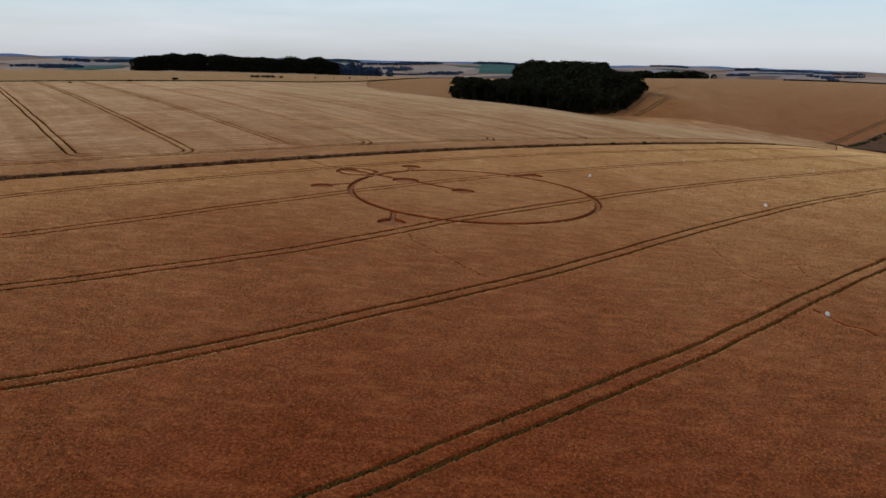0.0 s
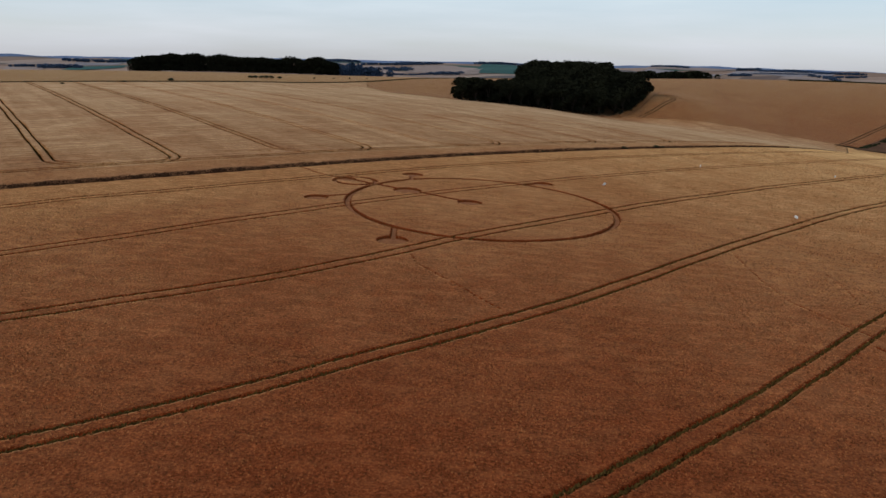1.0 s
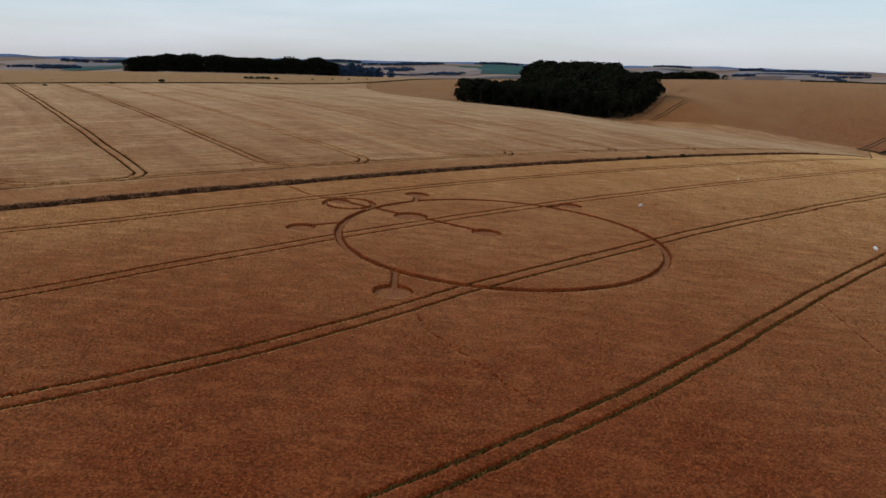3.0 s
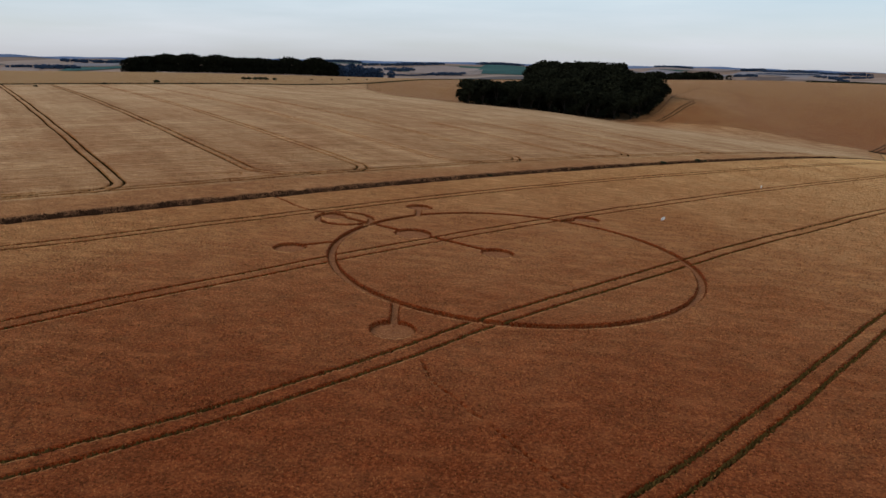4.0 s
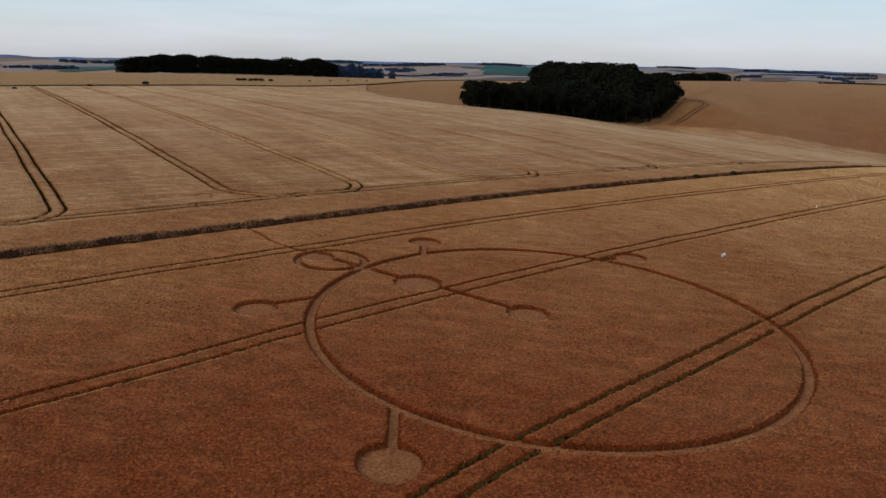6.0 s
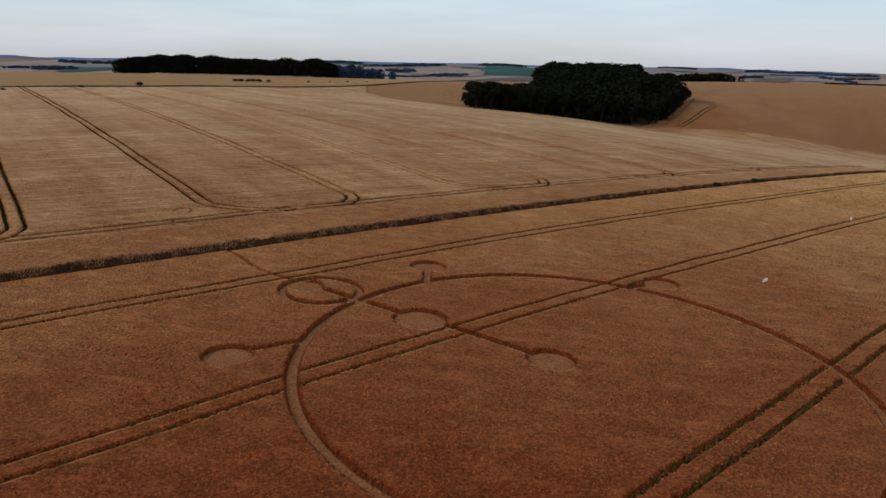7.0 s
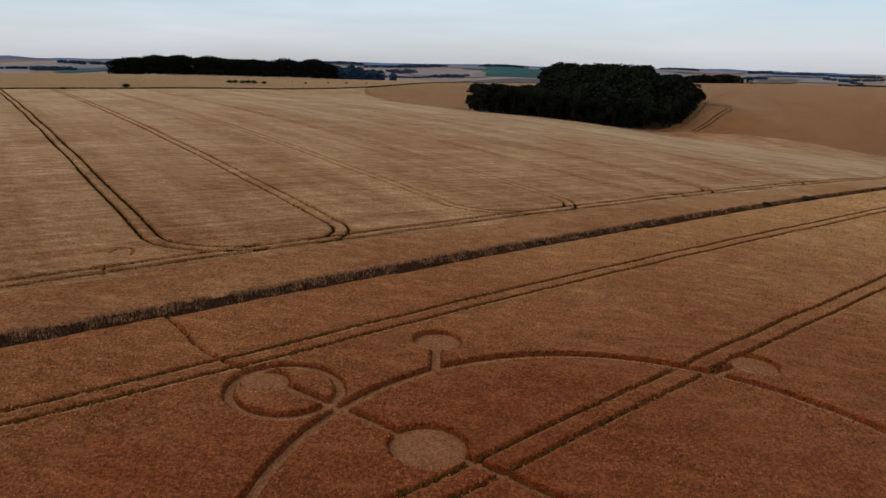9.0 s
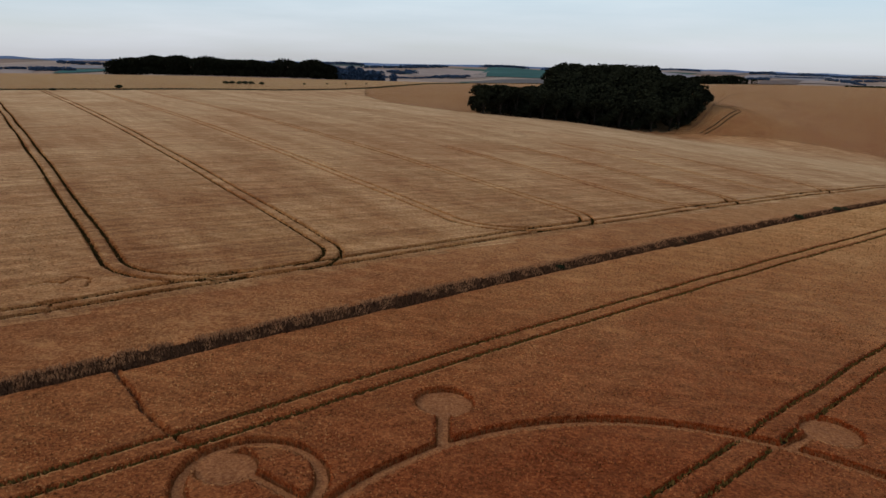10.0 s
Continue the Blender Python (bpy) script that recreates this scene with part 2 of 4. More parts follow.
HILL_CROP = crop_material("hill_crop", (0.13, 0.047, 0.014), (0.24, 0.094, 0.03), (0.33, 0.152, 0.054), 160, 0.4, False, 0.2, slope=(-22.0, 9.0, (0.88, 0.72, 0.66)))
RIDGE_CROP = crop_material("ridge_crop", (0.19, 0.092, 0.032), (0.3, 0.155, 0.058), (0.4, 0.228, 0.096), 75, 0.4, False, 0.2)


def laid_material(name, low, mid, high):
    m, n, l, b = material(name, 0.95)
    b.inputs["Specular IOR Level"].default_value = 0.15
    pos = place(n)
    swirl = noise_tex(n, l, pos, 5.0, 6, 0.75)
    wide = noise_tex(n, l, pos, 0.6, 3)
    c = ramp(n, l, swirl, [(0.35, low), (0.5, mid), (0.65, high)])
    c = mix(n, l, 0.8, c, ramp(n, l, wide, [(0.3, (0.8, 0.76, 0.72)), (0.7, (1.1, 1.1, 1.1))]), "MULTIPLY")
    l.new(c, b.inputs["Base Color"])
    bump(n, l, b, swirl, 0.6, 0.15)
    return m


def plain_material(name, low, high, scale, rough=0.9, depth=0.1, wide=0.1):
    m, n, l, b = material(name, rough)
    pos = place(n)
    f = noise_tex(n, l, pos, scale, 6, 0.65)
    g = noise_tex(n, l, pos, wide, 3)
    c = ramp(n, l, f, [(0.28, low), (0.72, high)])
    c = mix(n, l, 0.8, c, ramp(n, l, g, [(0.3, (0.75, 0.75, 0.75)), (0.7, (1.15, 1.15, 1.15))]), "MULTIPLY")
    l.new(c, b.inputs["Base Color"])
    bump(n, l, b, f, 0.5, depth)
    return m


def leaf_material(name, low, high):
    m, n, l, b = material(name, 1.0)
    b.inputs["Specular IOR Level"].default_value = 0.0
    rand = n.new("ShaderNodeNewGeometry").outputs["Random Per Island"]
    whole = n.new("ShaderNodeObjectInfo").outputs["Random"]
    f = math_node(n, l, "ADD", math_node(n, l, "MULTIPLY", rand, 0.6), math_node(n, l, "MULTIPLY", whole, 0.4))
    l.new(ramp(n, l, f, [(0.1, low), (0.9, high)]), b.inputs["Base Color"])
    return m


def patchwork_material():
    """Soil close by; farther off the patchwork of stubble, grass and ploughed fields."""
    m, n, l, b = material("countryside", 0.95)
    pos = place(n)
    soil = ramp(n, l, noise_tex(n, l, pos, 1.6, 6, 0.7), [(0.3, (0.06, 0.035, 0.018)), (0.7, (0.15, 0.09, 0.045))])
    v = n.new("ShaderNodeTexVoronoi")
    v.inputs["Scale"].default_value = 1.0
    l.new(turned(n, l, pos, 24, 560, 360), v.inputs["Vector"])
    pick = n.new("ShaderNodeSeparateColor")
    l.new(v.outputs["Color"], pick.inputs["Color"])
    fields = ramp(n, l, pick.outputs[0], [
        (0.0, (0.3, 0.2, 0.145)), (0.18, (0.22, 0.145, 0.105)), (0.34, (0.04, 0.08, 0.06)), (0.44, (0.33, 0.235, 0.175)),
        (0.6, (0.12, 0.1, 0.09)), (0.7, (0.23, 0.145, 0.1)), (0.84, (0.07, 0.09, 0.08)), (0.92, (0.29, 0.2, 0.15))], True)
    # a bluish cast over the fields paints in the haze of distance
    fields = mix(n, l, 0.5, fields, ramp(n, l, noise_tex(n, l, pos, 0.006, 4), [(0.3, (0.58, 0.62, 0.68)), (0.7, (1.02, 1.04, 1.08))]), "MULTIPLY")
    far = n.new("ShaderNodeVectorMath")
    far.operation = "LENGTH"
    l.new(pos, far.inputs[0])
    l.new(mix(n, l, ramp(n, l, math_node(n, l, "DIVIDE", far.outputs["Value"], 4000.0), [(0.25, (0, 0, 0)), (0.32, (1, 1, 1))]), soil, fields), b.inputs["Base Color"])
    return m


LAID = laid_material("laid_straw", (0.15, 0.048, 0.015), (0.29, 0.105, 0.036), (0.41, 0.18, 0.07))
LAID_PALE = laid_material("swirled_straw", (0.14, 0.042, 0.0135), (0.255, 0.092, 0.031), (0.37, 0.16, 0.061))
RUT = plain_material("rut_weeds", (0.016, 0.012, 0.005), (0.05, 0.036, 0.014), 3.0)
TRAIL = plain_material("trampled_wheat", (0.05, 0.02, 0.01), (0.13, 0.06, 0.03), 4.0)
BANK = plain_material("rough_bank", (0.05, 0.024, 0.013), (0.14, 0.07, 0.036), 1.2)
GRASS = plain_material("grass_verge", (0.035, 0.028, 0.014), (0.13, 0.085, 0.045), 0.5)
BARK = plain_material("bark", (0.016, 0.013, 0.01), (0.05, 0.042, 0.034), 6.0, wide=1.0)
LEAVES = leaf_material("dark_leaves", (0.0075, 0.008, 0.005), (0.019, 0.02, 0.011))
BUSH_LEAVES = leaf_material("bush_leaves", (0.012, 0.016, 0.008), (0.05, 0.055, 0.028))
# leaves of far woods, with blue haze mixed into the green
HAZY_LEAVES = leaf_material("hazy_leaves", (0.026, 0.044, 0.078), (0.056, 0.082, 0.132))
GREEN_EARS = leaf_material("late_green_ears", (0.024, 0.0145, 0.004), (0.115, 0.068, 0.019))
WEEDS = leaf_material("rut_weeds_leaves", (0.013, 0.0095, 0.003), (0.05, 0.033, 0.011))
STALKS = leaf_material("wheat_stalks", (0.09, 0.03, 0.0105), (0.33, 0.128, 0.047))
DRY_GRASS = leaf_material("dry_grass", (0.15, 0.066, 0.03), (0.56, 0.28, 0.135))
BRAMBLE = leaf_material("bramble", (0.036, 0.017, 0.009), (0.16, 0.076, 0.04))
COUNTRY = patchwork_material()
# the blue of the downs is distance haze painted into their colour
HAZE_HILL = plain_material("hazed_downs", (0.08, 0.12, 0.21), (0.14, 0.18, 0.27), 0.004, wide=0.001)
# crop colours with distance haze mixed in: pinkish stubble, mauve, teal green
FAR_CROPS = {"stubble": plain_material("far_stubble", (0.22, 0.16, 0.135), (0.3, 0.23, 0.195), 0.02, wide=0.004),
             "mauve": plain_material("hazed_ripe_crop", (0.17, 0.15, 0.155), (0.25, 0.22, 0.22), 0.02, wide=0.004),
             "green": plain_material("hazed_green_crop", (0.026, 0.07, 0.062), (0.045, 0.1, 0.088), 0.02, wide=0.004),
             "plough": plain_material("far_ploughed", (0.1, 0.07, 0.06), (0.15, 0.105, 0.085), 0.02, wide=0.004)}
WHITE = plain_material("white_plastic", (0.74, 0.72, 0.68), (0.86, 0.84, 0.8), 5.0, 0.4, 0.02, 2.0)
CANE = plain_material("bamboo_cane", (0.22, 0.15, 0.07), (0.4, 0.3, 0.16), 8.0, wide=1.0)

# ---- the ground, one sheet out to the horizon ----


def graded(low, high, fine, growth):
    """Steps that widen away from zero."""
    out, d, x = [0.0], fine, 0.0
    while x < max(-low, high):
        x += d
        d *= growth
        out.append(x)
    up = [a for a in out if a <= high]
    down = [-a for a in out[1:] if -a >= low]
    return np.array(sorted(down) + up)


def grid_faces(nx, ny):
    i = np.arange(nx * ny).reshape(ny, nx)
    return np.stack([i[:-1, :-1], i[:-1, 1:], i[1:, 1:], i[1:, :-1]], -1).reshape(-1, 4)


gx, gy = graded(-4700, 4700, 5.0, 1.03), graded(-4700, 4700, 5.0, 1.02)
X, Y = np.meshgrid(gx, gy)
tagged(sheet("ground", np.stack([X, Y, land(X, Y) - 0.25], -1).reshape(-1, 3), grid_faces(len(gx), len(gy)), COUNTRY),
       "rolling chalk downland of soil, stubble and patchwork fields", "ground", kind="structure")

# ---- the crop circle and the tracks, in plan ----
RING = (5.6, 128.8, 22.87)
SMALL_RING = (-17.65, 142.9, 3.8)
PATH_HALF, SMALL_HALF = 0.45, 0.4
DISCS = [(-7.5, 136.7, 2.45), (3.5, 129.5, 2.0), (-7.7, 102.9, 2.05), (-22.1, 126.8, 1.95), (-7.25, 153.1, 2.0), (19.2, 152.8, 2.0), (-19.35, 144.0, 1.75)]
STEMS = [  # x, y to x, y, half the width
    (-13.8, 140.9, -9.6, 138.1, 0.36), (-5.3, 135.6, 1.8, 130.7, 0.32), (-7.7, 104.7, -7.9, 109.6, 0.38), (-20.4, 128.2, -16.6, 130.6, 0.3),
    (-7.3, 151.3, -7.3, 148.0, 0.42), (17.5, 152.0, 14.9, 150.1, 0.4), (-18.0, 143.6, -14.2, 141.1, 0.36)]
TRAILS = [
    [(-30.6, 154.8), (-27.5, 151.2), (-26.6, 149.8), (-24.6, 147.8), (-22.7, 146.2), (-20.8, 145.2)],
    [(-4.9, 96.8), (-3.9, 93.0), (-2.0, 90.4), (-1.2, 88.8), (0.2, 87.2), (2.1, 83.8), (4.2, 80.6), (6.2, 77.6)],
    [(40.2, 109.3), (39.2, 100.7), (38.6, 94.7), (38.6, 86.9), (39.5, 85.0), (40.5, 82.0), (41.7, 79.8), (42.8, 77.0)],
    [(49.2, 99.4), (48.5, 93.7), (47.2, 87.9)],
    [(41.4, 74.9), (41.9, 72.8), (42.5, 70.5), (44.2, 69.7), (44.4, 68.1)],
    [(-33.9, 127.2), (-32.5, 126.6), (-29.7, 125.9), (-27.2, 125.4), (-24.0, 126.3)],
]
TRAIL_HALF = [0.12, 0.01, 0.01, 0.0, 0.06, -0.03]
TRAMLINES = [(76.3, 74.4), (100.3, 98.4), (120.2, 118.4), (52.2, 50.4), (29.8, 27.8)]
RUT_HALF = 0.15


def to_segment(x, y, ax, ay, bx, by):
    dx, dy = bx - ax, by - ay
    s = np.clip(((x - ax) * dx + (y - ay) * dy) / (dx * dx + dy * dy), 0, 1)
    return np.hypot(x - ax - s * dx, y - ay - s * dy)


DRIFT = [  # how far each tramline strays from its even curve: along, aside
    ((20, 29, 37, 43, 50, 57, 64, 72, 80), (1.5, 1.45, 0.5, 0.1, -0.25, -0.35, -0.1, 0.35, 0.45)),
    ((38, 48, 62, 76, 95, 112, 130, 160), (0.4, 0.75, 0.6, 1.0, 0.9, 0.45, 0.3, 0.0)),
    ((52, 60, 68, 85, 120, 140, 160, 200), (-0.3, 0.1, 0.7, 0.8, 0.9, 0.8, 0.3, 0.0)),
    ((35, 48, 58, 70, 83, 96, 115, 142, 170), (0.25, 0.0, -0.45, -0.4, 0.0, 0.55, 1.4, 2.3, 3.0)),
    ((25, 35, 50, 62), (0.55, 0.4, 0.0, -0.3))]


def sway(u, k):
    """The wander of a tramline about its line."""
    bend = (4.5 * np.exp(-(u - 15) / 14), 1.2 * np.exp(-(u - 32) / 20), 2.8 * np.exp(-(u - 75) / 35) - 0.6,
            6.2 * np.exp(-(u - 14) / 22) - 0.3, 5.2 * np.exp(-(u - 10) / 28) - 1.3)[k]
    drift = np.interp(u, *DRIFT[k])
    return 0.1 * np.sin(u / 9.0 + k) + 0.05 * np.sin(u / 2.7 + 2 * k) + bend + drift


def ring_radius(angle):
    """The great ring is a little oval."""
    return RING[2] - 0.38 * np.cos(2 * angle) + 0.3 * np.sin(2 * angle)


def inside_path(x, y):
    """Metres outside (above 0) or inside (below 0) the flattened figure itself."""
    d = np.abs(np.hypot(x - RING[0], y - RING[1]) - ring_radius(np.arctan2(y - RING[1], x - RING[0]))) - PATH_HALF
    d = np.minimum(d, np.abs(np.hypot(x - SMALL_RING[0], y - SMALL_RING[1]) - SMALL_RING[2]) - SMALL_HALF)
    for a, b, r in DISCS:
        d = np.minimum(d, np.hypot(x - a, y - b) - r)
    for ax, ay, bx, by, h in STEMS:
        d = np.minimum(d, to_segment(x, y, ax, ay, bx, by) - h)
    return d


def rut_half(u, k):
    """Half a rut's width: two of the tramlines narrow a little towards the near end."""
    return RUT_HALF - (0.02 * (1 - step(35, 80, u)) if k < 2 else 0) - (0.02 if k == 1 else 0)


def rut_gap(x, y):
    d = np.full(np.shape(x), 50.0)
    u, v = to_uv(x, y)
    for k, pair in enumerate(TRAMLINES):
        for c in pair:
            d = np.minimum(d, np.abs(v - c - np.where(np.abs(v - c) < 9, sway(np.clip(u, (5, 5, 40, 5, 5)[k], 400), k), 0)) - rut_half(u, k))
    return d


def near_gap(x, y):
    d = np.minimum(inside_path(x, y), rut_gap(x, y))
    for points, h in zip(TRAILS, TRAIL_HALF):
        for (ax, ay), (bx, by) in zip(points, points[1:]):
            d = np.minimum(d, to_segment(x, y, ax, ay, bx, by) - h)
    return d


# far field: tramlines that hook or run into the headland track
HEADLAND = (0.95, -0.95)


def headland_w(u):
    """Metres from the hedge to the middle of the headland track."""
    return np.clip(14.5 - 0.02 * (u - 85), 9.8, 15.0)

FAR_LINES = [(-3.5, 1), (19.4, 0), (42.5, 1), (66.5, 0), (89.4, 1), (111.6, 0), (134.2, 1), (156.6, 0), (179.0, 1), (201.5, 0), (224.0, 1)]


def headland_q(p):
    """Where the far field's headland track crosses p, by a few steps of aim."""
    q = 120.0 + 0 * p
    for _ in range(12):
        x, y = to_xy_far(p, q)
        u, v = to_uv(x, y)
        q = q - (v - hedge_v(u) - headland_w(u)) * 0.95
    return q


def far_ruts():
    """Straight ruts as (x, y) polylines, and the turns where they join the headland track as arcs."""
    lines, arcs = [], []
    u = np.arange(-60, 330, 2.0)
    for off in HEADLAND:
        lines.append(to_xy(u, hedge_v(u) + headland_w(u) + off + 0.15 * np.sin(u / 7)))
    for p0, hook in FAR_LINES:
        q0 = float(headland_q(np.array(p0)))
        corner = np.array(to_xy_far(p0, q0))
        d0 = np.array(to_xy_far(0, -1.0))
        d1 = np.array(to_xy(-1.0, 0)) if hook else np.array(to_xy(1.0, 0))
        turn = math.acos(float(d0 @ d1))
        radius = 7.5 if hook else 9.0
        reach = radius * math.tan(turn / 2)
        start, end = corner - d0 * reach, corner + d1 * reach
        inward = d1 - d0 * float(d0 @ d1)
        inward /= np.linalg.norm(inward)
        centre = start + inward * radius
        for side in (-0.95, 0.95):
            q = np.concatenate([[0.0], np.arange(2.0, 330 if p0 < 150 else 70, 4.0)])
            p = p0 + side + 0.1 * np.sin(q / 8) * np.minimum(q / 6, 1)
            lines.append(to_xy_far(p, q0 + reach + q))
            r = radius + (side if hook else -side)
            a0 = math.atan2(*(start - centre)[::-1])
            sweep = turn if (d0[0] * d1[1] - d0[1] * d1[0]) > 0 else -turn
            t = a0 + np.linspace(0, 1, 14) * sweep
            arcs.append((centre, r, start, end, d0, d1, (centre[0] + r * np.cos(t), centre[1] + r * np.sin(t))))
    return lines, arcs


FAR_RUTS, FAR_TURNS = far_ruts()
CRACKS = [[(-41.4, 166.9), (-40.6, 164.8), (-40.0, 163.6)], [(-45.5, 170.2), (-44.0, 171.3), (-42.8, 171.2), (-42.7, 173.0), (-41.0, 172.8), (-40.3, 170.6)]]


FAR_HALF = 0.22


def far_gap(x, y):
    d = np.full(np.shape(x), 50.0)
    p, q = to_pq(x, y)
    u, v = to_uv(x, y)
    w = v - hedge_v(u)
    for off in HEADLAND:
        d = np.minimum(d, np.where(u < 332, np.abs(w - headland_w(u) - off - 0.15 * np.sin(u / 7)) - FAR_HALF - 0.09, 50))
    for i, (lx, ly) in enumerate(FAR_RUTS[2:]):
        half = FAR_HALF if i < 8 else 0.19 if i < 10 else 0.14
        lp, lq = to_pq(lx, ly)
        inside = (q > lq[0] - 0.3) & (q < lq[-1])
        at = np.interp(q, lq, lp)
        d = np.minimum(d, np.where(inside, np.abs(p - at) - half, 50))
    for c, r, start, end, d0, d1, _ in FAR_TURNS:
        wedge = ((x - start[0]) * d0[0] + (y - start[1]) * d0[1] > -0.3) & ((x - end[0]) * d1[0] + (y - end[1]) * d1[1] < 0.3)
        d = np.minimum(d, np.where(wedge, np.abs(np.hypot(x - c[0], y - c[1]) - r) - FAR_HALF, 50))
    for points in CRACKS:
        for (ax, ay), (bx, by) in zip(points, points[1:]):
            d = np.minimum(d, to_segment(x, y, ax, ay, bx, by) - 0.06)
    return d


# ---- standing crops ----


def crop_sheet(name, to_plan, ulim, vlim, cells, inside, gap, height, mat, close=None, trim=None):
    """The closed top of a crop: wide cells, cut finer and finer where tracks and laid figures sink into it.
    cells: sizes of the cells, then the finest cut near to and far from the flight."""
    sizes, (n_close, n_away) = cells[:-1], cells[-1]
    us, vs = np.meshgrid(np.arange(*ulim, sizes[0]), np.arange(*vlim, sizes[0]))
    us, vs = us.ravel(), vs.ravel()
    verts, faces, base = [], [], 0

    def add(fu, fv, size, n):
        nonlocal base
        if not len(fu):
            return
        t = np.linspace(0, size, n + 1)
        du, dv = np.meshgrid(t, t)
        pu, pv = (fu[:, None] + du.ravel()[None]).ravel(), (fv[:, None] + dv.ravel()[None]).ravel()
        x, y = to_plan(pu, trim(pu, pv) if trim else pv)
        z = land(x, y) + height + 0.02 * bumps(x, y, 14, 11)
        if n > 1:
            rough = 0.06 * np.sin(x * 7.1 + 3 * np.sin(y * 3.3)) * np.sin(y * 6.3)
            z = z - (height + 0.12) * (1 - step(-0.09, 0.08, gap(x, y) + rough))
        verts.append(np.stack([x, y, z], -1))
        faces.append((grid_faces(n + 1, n + 1)[None] + (base + np.arange(len(fu)) * (n + 1) ** 2)[:, None, None]).reshape(-1, 4))
        base += len(x)

    for level, size in enumerate(sizes):
        x, y = to_plan(us + size / 2, vs + size / 2)
        ok = np.zeros(len(us), bool)
        whole = np.ones(len(us), bool)
        for a, b in ((0, 0), (-0.5, -0.5), (-0.5, 0.5), (0.5, -0.5), (0.5, 0.5)):
            px, py = to_plan(us + size * (0.5 + a * 0.98), vs + size * (0.5 + b * 0.98))
            i = inside(px, py)
            ok |= i
            whole &= i
        last = level == len(sizes) - 1
        if last:
            ok = inside(x, y)
        cut = ok & (gap(x, y) < size * 0.72 + 0.25) if gap else ok & False
        if not last:
            cut |= ok & ~whole
        plain = ok & ~cut
        add(us[plain], vs[plain], size, 1)
        us, vs = us[cut], vs[cut]
        if last:
            x, y = x[cut], y[cut]
            nearby = close(x, y) if close else np.zeros(len(x), bool)
            add(us[nearby], vs[nearby], size, n_close)
            add(us[~nearby], vs[~nearby], size, n_away)
        else:
            k = round(size / sizes[level + 1])
            su, sv = np.meshgrid(np.arange(k) * sizes[level + 1], np.arange(k) * sizes[level + 1])
            us, vs = (us[:, None] + su.ravel()[None]).ravel(), (vs[:, None] + sv.ravel()[None]).ravel()
    return sheet(name, np.concatenate(verts), np.concatenate(faces), mat)


def ears(name, x, y, base, size, mat, tall=1.0, wide=1.0):
    """Many small tufts of ears: three-sided spikes that lean a little."""
    k = len(x)
    turn = rng.uniform(0, math.tau, k)
    w = size * rng.uniform(0.35, 0.75, k) * wide
    h = size * rng.uniform(0.45, 1.0, k) * tall
    lean = rng.normal(0, 0.35, (k, 2)) * size[:, None]
    verts = np.zeros((k, 4, 3))
    for c in range(3):
        a = turn + c * math.tau / 3
        verts[:, c] = np.stack([x + w * np.cos(a), y + w * np.sin(a), base - 0.12 * size], -1)
    verts[:, 3] = np.stack([x + lean[:, 0], y + lean[:, 1], base + h], -1)
    f = np.array([[0, 1, 3], [1, 2, 3], [2, 0, 3]])
    faces = (f[None] + (np.arange(k) * 4)[:, None, None]).reshape(-1, 3)
    return sheet(name, verts.reshape(-1, 3), faces, mat, smooth=False)


def bank_half(u):
    return 1.75 - 0.65 * step(110, 250, u) - 0.6 * step(300, 400, u)


def bank_top(u, s):
    """Height of the bank's earth: a shallow dip beside the wheat, rising to the barley side."""
    x, y = to_xy(u, hedge_v(u) + s * bank_half(u))
    h = 0.1 + 0.5 * step(-0.5, 0.6, s) + (0.1 * bumps(u, s * 2, 9, 5) + 0.07 * bumps(u, s * 3, 3, 6)) * (1 - step(0.2, 0.6, s))
    return land(x, y) + np.clip(h, 0.06, 0.64) * (1 - np.abs(np.minimum(s, 0)) ** 6)


def near_inside(x, y):
    u, v = to_uv(x, y)
    return v < hedge_v(u) - 0.3


CROP = 0.44
tagged(crop_sheet("wheat_field", to_xy, (-130, 520), (-150, 170), (5.0, 1.25, (7, 4)), near_inside, near_gap, CROP, WHEAT, lambda x, y: to_segment(x, y, 0, 45, -7, 165) < 62,
                  lambda u, v: np.minimum(v, hedge_v(u) - 0.05 - 0.3 * bank_half(u) + 0.08 * np.sin(u * 1.3))),
       "red-brown ripe wheat field with tramlines and flattened figures", "wheat", kind="stuff")

# ears over the near field, thinning out away from the flight line
k = 460000
u, v = rng.uniform(-20, 300, k), rng.uniform(-5, 140, k)
x, y = to_xy(u, v)
away = to_segment(x, y, 0, 45, -7, 165)
keep = (v < hedge_v(u) - 1.2) & (rng.uniform(0, 1, k) < np.clip(np.exp(-(away - 28) / 60), 0.2, 1))
x, y, away = x[keep], y[keep], away[keep]
g = near_gap(x, y)
keep = g > 0.02
x, y, away = x[keep], y[keep], away[keep]
size = 0.12 * (1 + np.clip(away - 20, 0, 120) / 110)
tagged(ears("wheat_ears", x, y, land(x, y) + CROP, size, WHEAT_EARS), "countless ripe red-brown wheat ears", "wheat", kind="stuff")

